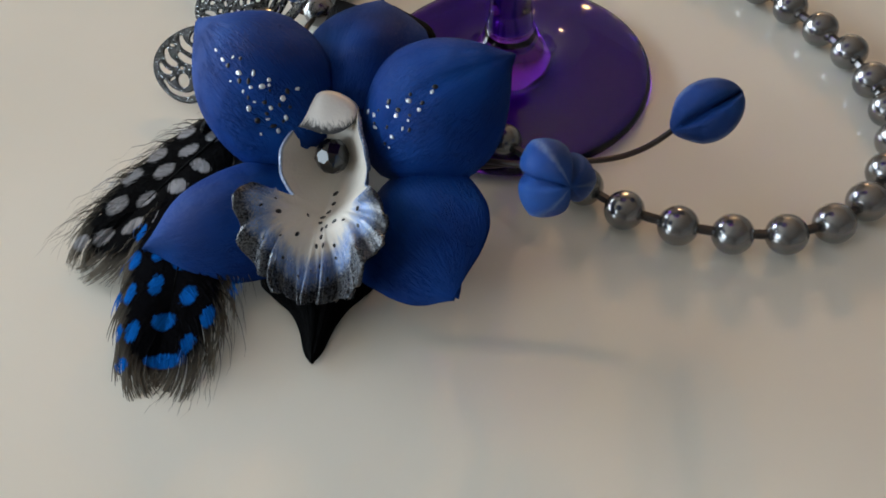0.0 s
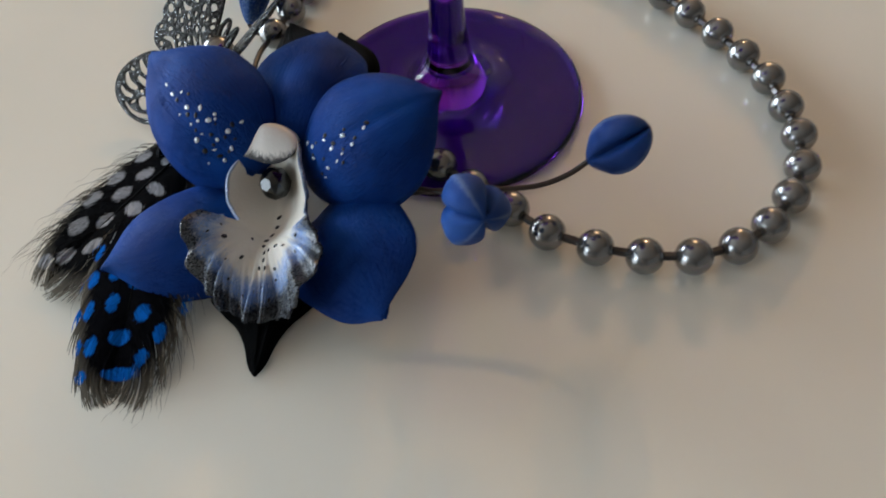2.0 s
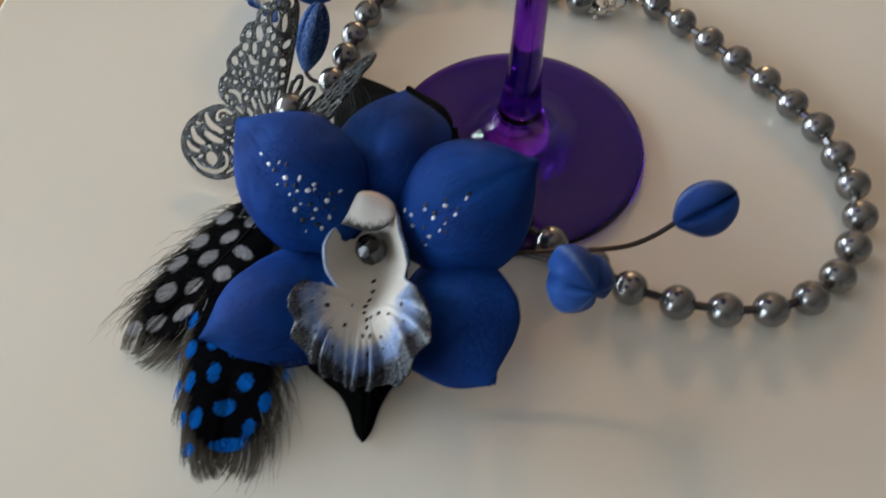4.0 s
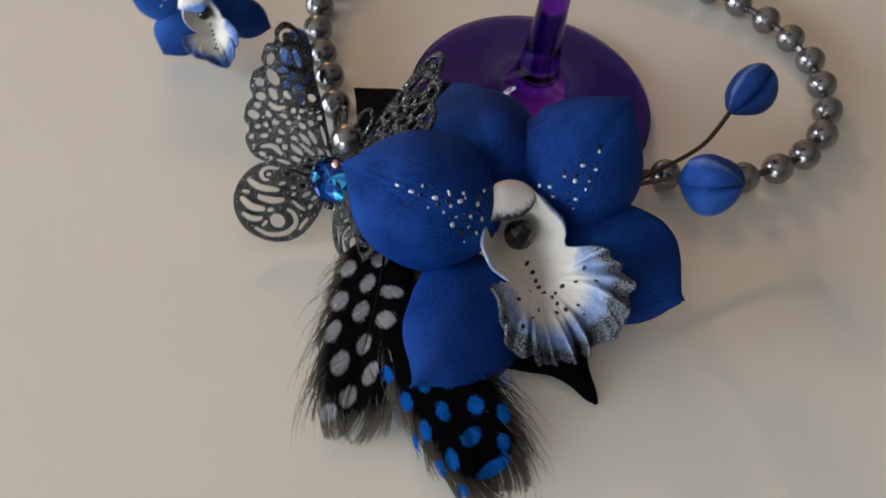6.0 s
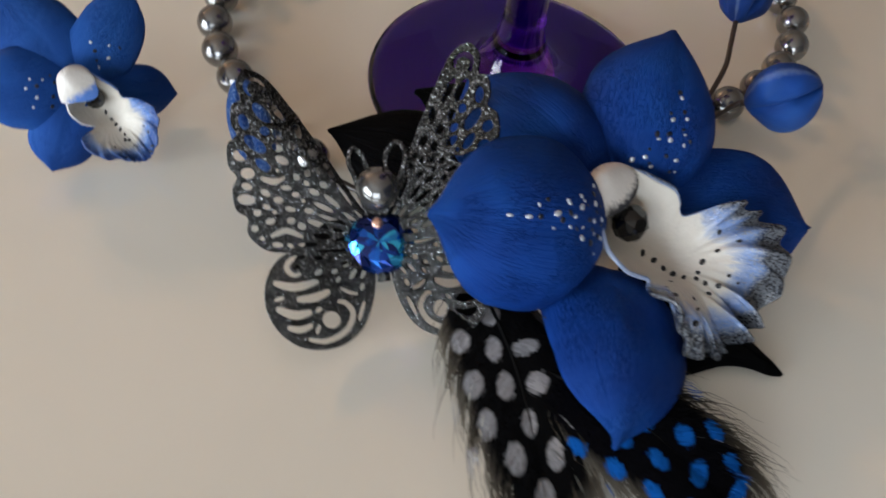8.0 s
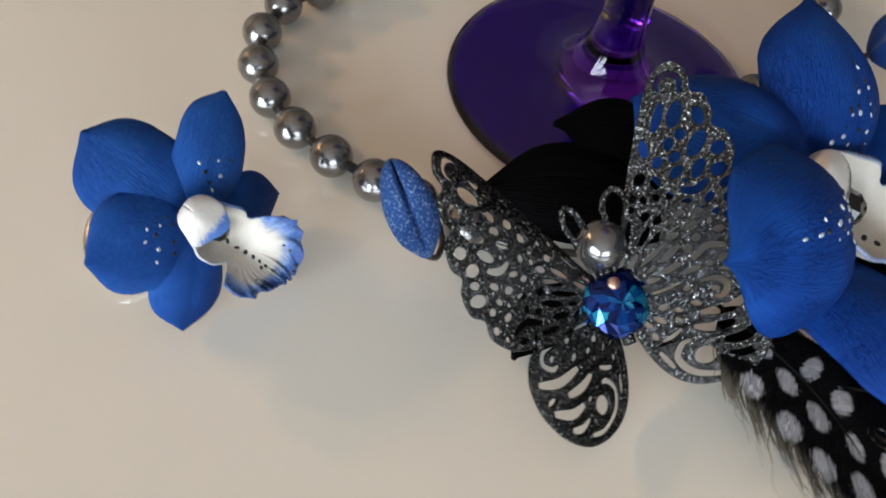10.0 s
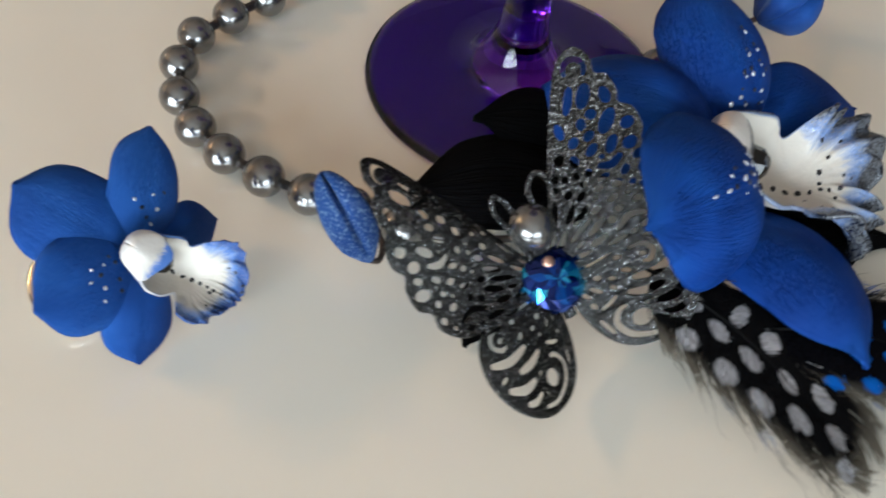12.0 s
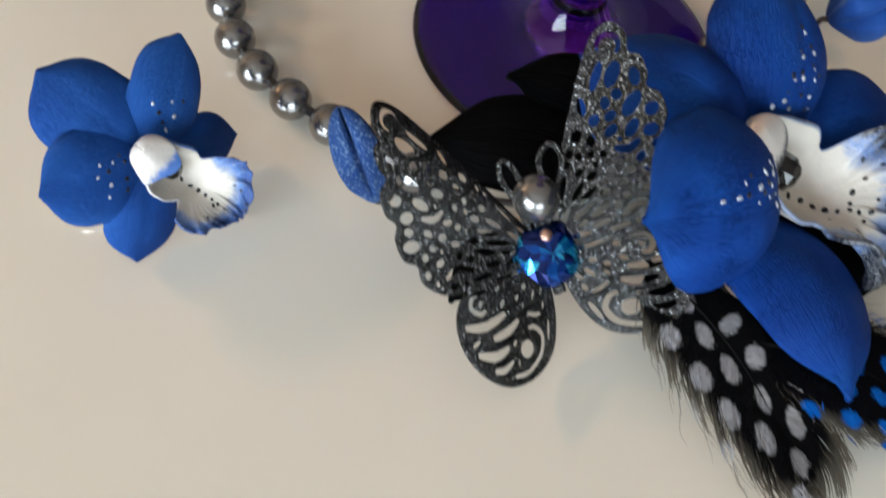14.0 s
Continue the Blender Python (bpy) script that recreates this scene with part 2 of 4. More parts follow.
link(CRYSTAL, ramp(CRYSTAL, facet_glint.outputs["Color"], [(0.3, (0.0, 0.012, 0.12)), (0.5, (0.0, 0.05, 0.36)), (0.64, (0.0, 0.12, 0.56)), (0.76, (0.04, 0.5, 0.85))]), shader(CRYSTAL).inputs["Base Color"])
GLASS = material("violet_glass", (0.17, 0.022, 0.6), 0.02, 0.0, Transmission_Weight=1.0, IOR=1.5)
CLEAR = material("window_glass", (1, 1, 1), 0.0, 0.0, Transmission_Weight=1.0, IOR=1.45)


def plume(name, dot, ground):
    """Guinea fowl feather: dots on a dark vane, with paler loose ends; u of the first map tells a dot from the ground."""
    mat = material(name, ground, 0.9, Specular_IOR_Level=0.03)
    first = mat.node_tree.nodes.new("ShaderNodeUVMap")
    first.uv_map = "UVMap"
    place = mat.node_tree.nodes.new("ShaderNodeSeparateXYZ")
    link(mat, first.outputs["UV"], place.inputs["Vector"])
    spot = ramp(mat, place.outputs["X"], [(0.46, (0, 0, 0)), (0.6, (1, 1, 1))])
    second = mat.node_tree.nodes.new("ShaderNodeUVMap")
    second.uv_map = "barb"
    split = mat.node_tree.nodes.new("ShaderNodeSeparateXYZ")
    link(mat, second.outputs["UV"], split.inputs["Vector"])
    pale = ramp(mat, split.outputs["X"], [(0.58, ground), (0.95, (0.17, 0.15, 0.12))])
    shade = mix(mat, split.outputs["Y"], dot, tuple(0.4 * c for c in dot))
    link(mat, mix(mat, spot, pale, shade), shader(mat).inputs["Base Color"])
    return mat


PLUME_WHITE = plume("white_dotted_plume", (0.36, 0.36, 0.38), (0.0035, 0.0035, 0.004))
PLUME_BLUE = plume("blue_dotted_plume", (0.008, 0.15, 0.62), (0.003, 0.003, 0.0045))
QUILL = material("quill", (0.006, 0.006, 0.006), 0.8, Specular_IOR_Level=0.04)

TABLE = material("cream_gloss_laminate", (0.81, 0.78, 0.69), 0.1, 0.0, Coat_Weight=0.45, Coat_Roughness=0.09)
smear = noise_tex(TABLE, coords(TABLE, "Object", (1, 1, 1)), 14, 4.0)
link(TABLE, ramp(TABLE, smear, [(0.3, (0.80, 0.765, 0.67)), (0.7, (0.83, 0.795, 0.705))]), shader(TABLE).inputs["Base Color"])
link(TABLE, ramp(TABLE, noise_tex(TABLE, coords(TABLE, "Object", (1, 1, 1)), 60, 4.0), [(0.3, (0.07,) * 3), (0.7, (0.12,) * 3)]), shader(TABLE).inputs["Roughness"])
OAK = material("oak_floor", (0.3, 0.16, 0.06), 0.35)
link(OAK, ramp(OAK, noise_tex(OAK, coords(OAK, "Object", (1.5, 22, 1)), 3.0, 5.0), [(0.3, (0.2, 0.1, 0.035)), (0.7, (0.36, 0.2, 0.08))]), shader(OAK).inputs["Base Color"])
PLASTER = material("plaster", (0.36, 0.35, 0.335), 0.85)
bump(PLASTER, noise_tex(PLASTER, coords(PLASTER, "Object", (1, 1, 1)), 60, 4.0), 0.2, 0.002)
CEIL = material("ceiling_paint", (0.46, 0.44, 0.41), 0.9)
FRAME = material("white_paint", (0.78, 0.78, 0.76), 0.4)
BRASS = material("aged_brass", (0.45, 0.3, 0.12), 0.3, 1.0)
COPPER = material("rose_gold", (0.75, 0.45, 0.34), 0.3, 0.9)
BULB = material("bulb_glass", (1, 0.8, 0.5), 0.3)
shader(BULB).inputs["Emission Color"].default_value = (1.0, 0.5, 0.18, 1)
shader(BULB).inputs["Emission Strength"].default_value = 3.0


# ---- building helpers ----
def mm(x, y, z):
    return Vector((x, y, z)) / 1000


def mesh_of(bm, name, smooth=True, turn=True):
    if turn:
        bmesh.ops.recalc_face_normals(bm, faces=bm.faces)
    me = bpy.data.meshes.new(name)
    for f in bm.faces:
        f.smooth = smooth
    bm.to_mesh(me)
    bm.free()
    return me


def part(name, bm, mat, parent, label="", smooth=True, thick=0.0):
    me = bm if isinstance(bm, bpy.types.Mesh) else mesh_of(bm, name, smooth, not thick)
    if mat and not me.materials:
        me.materials.append(mat)
    ob = new(name, me)
    ob.parent = parent
    if thick:
        m = ob.modifiers.new("thickness", "SOLIDIFY")
        m.thickness, m.offset, m.use_even_offset = thick, -1.0, False
    return tagged(ob, label)


def smooth_path(points, steps=8, closed=False):
    pts = [Vector(p) for p in points]
    out, n = [], len(pts)
    for i in range(n if closed else n - 1):
        if closed:
            p0, p1, p2, p3 = (pts[(i + k) % n] for k in (-1, 0, 1, 2))
        else:
            p0, p1, p2, p3 = pts[max(i - 1, 0)], pts[i], pts[i + 1], pts[min(i + 2, n - 1)]
        for k in range(steps):
            t = k / steps
            out.append(0.5 * ((2 * p1) + (p2 - p0) * t + (2 * p0 - 5 * p1 + 4 * p2 - p3) * t * t + (3 * p1 - p0 - 3 * p2 + p3) * t ** 3))
    if not closed:
        out.append(pts[-1])
    return out


def add_tube(bm, pts, radius, sides=8, closed=False, taper=1.0):
    rings, n = [], len(pts)
    side = None
    for i, p in enumerate(pts):
        a = pts[(i - 1) % n] if closed or i else p
        b = pts[(i + 1) % n] if closed or i < n - 1 else p
        along = (b - a).normalized()
        side = along.orthogonal() if side is None else side - along * side.dot(along)
        side.normalize()
        up = along.cross(side)
        r = radius * (1 + (taper - 1) * i / max(n - 1, 1))
        rings.append([bm.verts.new(p + r * (math.cos(w) * side + math.sin(w) * up)) for w in (2 * math.pi * k / sides for k in range(sides))])
    for i in range(n if closed else n - 1):
        r0, r1 = rings[i], rings[(i + 1) % n]
        for k in range(sides):
            bm.faces.new((r0[k], r0[(k + 1) % sides], r1[(k + 1) % sides], r1[k]))
    if not closed:
        bm.faces.new(rings[0][::-1])
        bm.faces.new(rings[-1])
    return bm


def tube(points, radius, sides=8, steps=8, closed=False, taper=1.0):
    return add_tube(bmesh.new(), smooth_path(points, steps, closed), radius, sides, closed, taper)


def ball(radius, u=20, v=12, squash=(1, 1, 1)):
    bm = bmesh.new()
    bmesh.ops.create_uvsphere(bm, u_segments=u, v_segments=v, radius=radius)
    bmesh.ops.scale(bm, vec=squash, verts=bm.verts)
    return bm


def block(size, centre, bevel=0.0, turn=None):
    bm = bmesh.new()
    bmesh.ops.create_cube(bm, size=1.0)
    bmesh.ops.scale(bm, vec=size, verts=bm.verts)
    if bevel:
        bmesh.ops.bevel(bm, geom=list(bm.edges), offset=bevel, segments=3, affect="EDGES", profile=0.5)
    if turn:
        bmesh.ops.transform(bm, matrix=turn, verts=bm.verts)
    bmesh.ops.translate(bm, vec=centre, verts=bm.verts)
    return bm


def revolve(profile, centre, sides=64):
    """A surface turned round an upright axis from (radius, height) pairs, open at its ends."""
    bm, rings = bmesh.new(), []
    for r, z in profile:
        if r < 1e-6:
            rings.append([bm.verts.new(centre + Vector((0, 0, z)))])
        else:
            rings.append([bm.verts.new(centre + Vector((r * math.cos(w), r * math.sin(w), z))) for w in (2 * math.pi * k / sides for k in range(sides))])
    for a, b in zip(rings, rings[1:]):
        for k in range(sides):
            q = [a[k % len(a)], a[(k + 1) % len(a)], b[(k + 1) % len(b)], b[k % len(b)]]
            q = [v for i, v in enumerate(q) if v not in q[:i]]
            if len(q) > 2:
                bm.faces.new(q)
    return bm


def grid(nu, nv, place, uvs=lambda u, v: (u, 0.5 + 0.5 * v)):
    """A sheet from place(u, v), u in 0..1 and v in -1..1, with its uv map."""
    bm = bmesh.new()
    layer = bm.loops.layers.uv.new("UVMap")
    rows = [[bm.verts.new(place(i / nu, 2 * j / nv - 1)) for j in range(nv + 1)] for i in range(nu + 1)]
    at = {rows[i][j]: uvs(i / nu, 2 * j / nv - 1) for i in range(nu + 1) for j in range(nv + 1)}
    for i in range(nu):
        for j in range(nv):
            f = bm.faces.new((rows[i][j], rows[i + 1][j], rows[i + 1][j + 1], rows[i][j + 1]))
            for loop in f.loops:
                loop[layer].uv = at[loop.vert]
    return bm


def sealed(bm):
    """Joins the seam of a sheet that closes on itself."""
    bmesh.ops.remove_doubles(bm, verts=bm.verts, dist=1e-6)
    return bm


SLOPES = {}


def curve_at(table, u):
    """A smooth curve through the table's points that never swings past them."""
    if id(table) not in SLOPES:
        rise = [(q - p) / (b - a) for (a, p), (b, q) in zip(table, table[1:])]
        inner = [2 * l * r / (l + r) if l * r > 0 else 0.0 for l, r in zip(rise, rise[1:])]
        SLOPES[id(table)] = (table, [rise[0]] + inner + [rise[-1]])
    slopes = SLOPES[id(table)][1]
    for i in range(len(table) - 1):
        (a, p), (b, q) = table[i], table[i + 1]
        if u <= b:
            h, t = b - a, (u - a) / (b - a)
            return (1 + 2 * t) * (1 - t) ** 2 * p + t * (1 - t) ** 2 * h * slopes[i] + t * t * (3 - 2 * t) * q + t * t * (t - 1) * h * slopes[i + 1]
    return table[-1][1]


OVATE = [(0, 0.3), (0.12, 0.66), (0.3, 0.94), (0.48, 1.0), (0.64, 0.97), (0.78, 0.82), (0.88, 0.56), (0.94, 0.28), (0.975, 0.12), (1, 0.015)]
POINTED = [(0, 0.3), (0.12, 0.66), (0.3, 0.94), (0.46, 1.0), (0.6, 0.96), (0.72, 0.82), (0.82, 0.59), (0.9, 0.33), (0.95, 0.15), (1, 0.012)]
BROAD = [(0, 0.75), (0.12, 0.92), (0.28, 1.0), (0.48, 1.0), (0.64, 0.95), (0.78, 0.8), (0.88, 0.55), (0.94, 0.28), (0.975, 0.12), (1, 0.015)]
DRIP = [(0, 0.75), (0.12, 0.92), (0.28, 1.0), (0.45, 0.98), (0.58, 0.9), (0.7, 0.79), (0.8, 0.6), (0.88, 0.34), (0.94, 0.15), (1, 0.015)]
SPEAR = [(0, 0.4), (0.2, 0.8), (0.4, 1.0), (0.6, 0.86), (0.8, 0.46), (0.92, 0.2), (1, 0.02)]


def petal_place(base, tip, face, width, arch, drop, profile=OVATE, rib=0.5, wobble=0.5, seed=0.0, bend=0.0, slim=0.0, keel=0.0):
    base, tip = mm(*base), mm(*tip)
    x = tip - base
    length = x.length
    x.normalize()
    z = Vector(face)
    z = (z - x * z.dot(x)).normalized()
    y = z.cross(x)

    def place(u, v):
        w = 0.5 * width * 0.001 * curve_at(profile, u) * (1 - (slim * u if v < 0 else 0.0))
        lift = arch * 0.001 * math.sin(math.pi * u ** 0.85) ** 0.9 - drop * w * v * v * (0.35 + 0.65 * abs(v))
        lift -= rib * 0.001 * math.exp(-(v / 0.09) ** 2) * (1 - u) ** 0.5
        lift += keel * 0.001 * (1 - abs(v)) * math.sin(math.pi * u ** 1.3)
        lift += wobble * 0.001 * v * v * math.sin(5.5 * u + 2.3 * seed + v)
        across = bend * 0.001 * math.sin(math.pi * u) + w * v * (1 - 0.12 * drop * v * v) + wobble * 0.0006 * abs(v) * math.sin(9 * u + 4 * seed + 2 * v)
        return base + x * (length * u) + y * across + z * lift

    return place


def petal(parent, name, place, mat, thick=0.0009, nu=48, nv=34, label=""):
    return part(name, grid(nu, nv, place), mat, parent, label, thick=thick)


def normal_at(place, u, v):
    e = 0.01
    n = (place(u + e, v) - place(u - e, v)).cross(place(u, v + e) - place(u, v - e)).normalized()
    return n


DOT_MESHES = {}


def dot(parent, at, up, radius, mat, name="speckle"):
    """One raised drop of paint; alike drops share a mesh."""
    key = mat.name
    if key not in DOT_MESHES:
        me = mesh_of(ball(1.0, 8, 5, (1, 1, 0.35)), name)
        me.materials.append(mat)
        DOT_MESHES[key] = me
    ob = new(name, DOT_MESHES[key])
    ob.parent = parent
    ob.matrix_basis = Matrix.LocRotScale(at, up.to_track_quat("Z", "Y"), Vector((radius * (1 + 0.3 * math.sin(at.x * 9e4)), radius * (1 + 0.3 * math.cos(at.y * 7e4)), radius)))
    return ob


def speckles(owner, place, silver, black):
    """Raised drops of silver and black paint on a petal, at (u, v) places."""
    for k, (mat, spots) in enumerate(((DOT_SILVER, silver), (DOT_BLACK, black))):
        for i, (u, v) in enumerate(spots):
            dot(owner, place(u, v), normal_at(place, u, v), (0.00052 if k else 0.0005) + 0.00014 * math.sin(2.7 * i + k), mat)


def scatter(count, u0, u1, v0, v1, narrow, seed, gap=0.07):
    rng, out = random.Random(seed), []
    for _ in range(4000):
        u = rng.uniform(u0, u1)
        k = 1 - narrow * (u - u0) / (u1 - u0)
        v = (v0 + v1) / 2 + (rng.uniform(v0, v1) - (v0 + v1) / 2) * k
        if all(math.hypot(u - a, (v - b) * 0.5) > gap for a, b in out):
            out.append((u, v))
        if len(out) == count:
            break
    return out


# ---- the room: never in full view, but the light and the mirrored surroundings come from it ----
FLOOR_Z, CEIL_Z = -0.75, 1.75
A0, A1, B0, B1 = -2.6, 2.6, -3.0, WINDOW_B


def room_block(a0, a1, b0, b1, z0, z1, bevel=0.0):
    return block((a1 - a0, b1 - b0, z1 - z0), room((a0 + a1) / 2, (b0 + b1) / 2, (z0 + z1) / 2), bevel, TURN)


def structure(name, bm, mat, label, smooth=False):
    ob = part(name, bm, mat, None, "", smooth)
    return tagged(ob, label, name.split("_")[0], "", "structure")


def joined(blocks):
    bm = bmesh.new()
    for b in blocks:
        me = mesh_of(b, "piece", False)
        bm.from_mesh(me)
        bpy.data.meshes.remove(me)
    return bm


structure("floor", room_block(A0, A1, B0, B1, FLOOR_Z - 0.1, FLOOR_Z), OAK, "brown oak floor beyond the table's edge")
# unseen ceiling and walls are added; their greys are set to limit fill light
structure("ceiling", room_block(A0 - 0.1, A1 + 0.1, B0 - 0.1, B1 + 0.2, CEIL_Z, CEIL_Z + 0.1), CEIL, "unseen plain warm grey ceiling above the table")
structure("wall_west", joined([
    room_block(A0 - 0.1, A0, B0, W2_B0, FLOOR_Z, CEIL_Z), room_block(A0 - 0.1, A0, W2_B1, B1 + 0.2, FLOOR_Z, CEIL_Z),
    room_block(A0 - 0.1, A0, W2_B0, W2_B1, FLOOR_Z, W2_Z0), room_block(A0 - 0.1, A0, W2_B0, W2_B1, W2_Z1, CEIL_Z)]), PLASTER, "plaster wall with a second window opening")
structure("wall_east", room_block(A1, A1 + 0.1, B0, B1 + 0.2, FLOOR_Z, CEIL_Z), PLASTER, "unseen plain warm grey plaster wall")
structure("wall_south", room_block(A0, A1, B0 - 0.1, B0, FLOOR_Z, CEIL_Z), PLASTER, "unseen plain warm grey plaster wall")
structure("wall_north", joined([
    room_block(A0, WIN_A0, B1, B1 + 0.2, FLOOR_Z, CEIL_Z), room_block(WIN_A1, A1, B1, B1 + 0.2, FLOOR_Z, CEIL_Z),
    room_block(WIN_A0, WIN_A1, B1, B1 + 0.2, FLOOR_Z, WIN_Z0), room_block(WIN_A0, WIN_A1, B1, B1 + 0.2, WIN_Z1, CEIL_Z)]), PLASTER, "plaster wall with a window opening")
window = tagged(new("window_1"), "white framed window in the plaster wall", "window", "", "structure")
window_2 = tagged(new("window_2"), "white framed window in the adjoining wall", "window", "", "structure")


def glazing(owner, boxed, lo, hi, z0, z1):
    """Frame and two panes in an opening; boxed(lo, hi, depth0, depth1, z0, z1) gives a block along the wall."""
    mid = (lo + hi) / 2
    part("window_frame", joined([
        boxed(lo, lo + 0.06, 0.06, 0.12, z0, z1), boxed(hi - 0.06, hi, 0.06, 0.12, z0, z1), boxed(lo + 0.06, hi - 0.06, 0.06, 0.12, z0, z0 + 0.06),
        boxed(lo + 0.06, hi - 0.06, 0.06, 0.12, z1 - 0.06, z1), boxed(mid - 0.03, mid + 0.03, 0.06, 0.12, z0 + 0.06, z1 - 0.06)]), FRAME, owner, smooth=False)
    for a, b in ((lo + 0.06, mid - 0.03), (mid + 0.03, hi - 0.06)):
        pane = part("pane", boxed(a, b, 0.085, 0.09, z0 + 0.06, z1 - 0.06), CLEAR, owner, smooth=False)
        pane.visible_shadow = False


glazing(window, lambda a, b, d0, d1, z0, z1: room_block(a, b, B1 + d0, B1 + d1, z0, z1), WIN_A0, WIN_A1, WIN_Z0, WIN_Z1)
glazing(window_2, lambda a, b, d0, d1, z0, z1: room_block(A0 - d1, A0 - d0, a, b, z0, z1), W2_B0, W2_B1, W2_Z0, W2_Z1)

table = tagged(new("table"), "cream glossy laminate table with rounded edges", "table")
TABLE_TURN, TABLE_EDGE = Matrix.Rotation(radians(70), 4, "Z"), Vector((-0.0605, 0.314, 0.0))


def table_block(a0, a1, b0, b1, z0, z1, bevel):
    return block((a1 - a0, b1 - b0, z1 - z0), TABLE_EDGE + TABLE_TURN @ Vector(((a0 + a1) / 2, (b0 + b1) / 2, (z0 + z1) / 2)), bevel, TABLE_TURN)


part("tabletop", table_block(-0.75, 0.6, -0.8, 0.0, -0.0296, 0.0004, 0.0025), TABLE, table, smooth=False)
for a in (-0.7, 0.55):
    for b in (-0.75, -0.05):
        part("leg", table_block(a - 0.025, a + 0.025, b - 0.025, b + 0.025, FLOOR_Z, -0.0296, 0.003), FRAME, table, smooth=False)

pendant = tagged(new("pendant_lamp"), "brass pendant lamp with two lit warm bulbs", "lamp")
part("canopy", revolve([(0.0, CEIL_Z), (0.05, CEIL_Z), (0.05, CEIL_Z - 0.02), (0.0, CEIL_Z - 0.03)], Vector((PENDANT.x, PENDANT.y, 0)), 24), BRASS, pendant)
part("stem", tube([(PENDANT.x, PENDANT.y, CEIL_Z - 0.02), (PENDANT.x, PENDANT.y, PENDANT.z + 0.09)], 0.006), BRASS, pendant)
for place in BULBS:
    part("arm", tube([PENDANT + Vector((0, 0, 0.09)), (PENDANT + place) / 2 + Vector((0, 0, 0.12)), place + Vector((0, 0, 0.05))], 0.005), BRASS, pendant)
    bulb = part("bulb", ball(0.02, 16, 10), BULB, pendant, "glowing warm bulb")
    bulb.location = place
    bulb.visible_shadow = False

# ---- the wine glass ----
AXIS = mm(87.6, 210.0, 0.4)
glass = tagged(new("wine_glass"), "violet glass wine goblet standing on the table", "glass")
mmr = lambda rows: [(r / 1000, z / 1000) for r, z in rows]
part("foot", revolve(mmr([(0, 1.6), (14, 1.2), (30, 0.5), (34.6, 0.0), (36.2, 0.5), (36.9, 1.5), (36.5, 2.5), (34, 3.0), (26, 3.5), (19, 4.1), (15, 5.0), (12, 6.5), (9.4, 9.3), (7.4, 13), (6.0, 17), (5.3, 22)]), AXIS, 96), GLASS, glass)
part("stem", revolve(mmr([(5.3, 22), (4.7, 28), (4.2, 36), (3.95, 46), (3.9, 58), (4.1, 70), (4.9, 80), (6.5, 86)]), AXIS, 64), GLASS, glass)
part("bowl", revolve(mmr([(6.5, 86), (14, 90), (25, 100), (33, 116), (36.5, 135), (36, 155), (33.5, 176), (33.0, 176.8), (32.4, 176), (35, 155), (35.4, 135), (32, 117), (24.2, 101.2), (14, 92), (6, 89.5), (0, 89)]), AXIS, 64), GLASS, glass)

# ---- the necklace ----
necklace = tagged(new("necklace"), "grey pearl necklace with blue clay orchid, filigree butterfly and feathers", "necklace")

# pearls along the strand, from under the orchid round to the clasp, and from the clasp back to the butterfly
RIGHT = [(79, 182.5), (85.2, 173.5), (93.3, 164.3), (99.8, 155.4), (109.6, 148.4), (120, 143.4), (131, 140.6), (142.1, 141), (151.9, 144.9), (160.4, 151.8), (167.3, 160), (171.2, 169.9), (172.5, 180.1),
         (172.5, 191.1), (169.9, 201.4), (166.6, 211.8), (162.4, 222.2), (157.9, 232.1), (153.3, 242.2), (148.9, 252.1)]
LEFT = [(125.7, 260.8), (118.2, 268.2), (111.7, 277.5), (104.6, 285.8), (94.4, 289.7), (83.5, 289.5), (73.4, 286), (64.8, 280.1), (57.5, 272.2), (51.6, 263.3), (47, 254.8), (41, 245.3)]
PEARL_R, PEARL_Z = 4.5, 4.9
pearl_mesh = mesh_of(ball(PEARL_R / 1000, 32, 20), "pearl")
pearl_mesh.materials.append(PEARL)
for x, y in RIGHT + LEFT:
    ob = part("pearl", pearl_mesh, None, necklace)
    ob.location = mm(x, y, PEARL_Z)
    ob.rotation_euler = (x, y, x + y)
part("cord", tube([mm(62, 187, 11)] + [mm(x, y, PEARL_Z) for x, y in RIGHT] + [mm(146, 256, 4.5)], 0.0008, 8, 4), CORD, necklace, "dark brown cord between the pearls")
part("cord", tube([mm(128, 259, 4.5)] + [mm(x, y, PEARL_Z) for x, y in LEFT] + [mm(36, 236, 6), mm(33, 222, 8)], 0.0008, 8, 4), CORD, necklace, "dark brown cord between the pearls")

# dark six-sided metal tubes between neighbouring pearls
SPACER = material("dark_metal_tube", (0.09, 0.085, 0.085), 0.28, 0.9)
spacer_mesh = mesh_of(revolve([(0.0007, -0.5), (0.00115, -0.5), (0.00115, 0.5), (0.0007, 0.5)], Vector((0, 0, 0)), 6), "spacer", False)
spacer_mesh.materials.append(SPACER)
for row in (RIGHT, LEFT):
    for one, two in zip(row, row[1:]):
        a, b = mm(*one, PEARL_Z), mm(*two, PEARL_Z)
        gap = (b - a).length - 0.0019 * PEARL_R
        if gap > 0.0004:
            tubelet = part("spacer", spacer_mesh, None, necklace)
            tubelet.matrix_basis = Matrix.LocRotScale((a + b) / 2, (b - a).to_track_quat("Z", "Y"), Vector((1, 1, gap)))

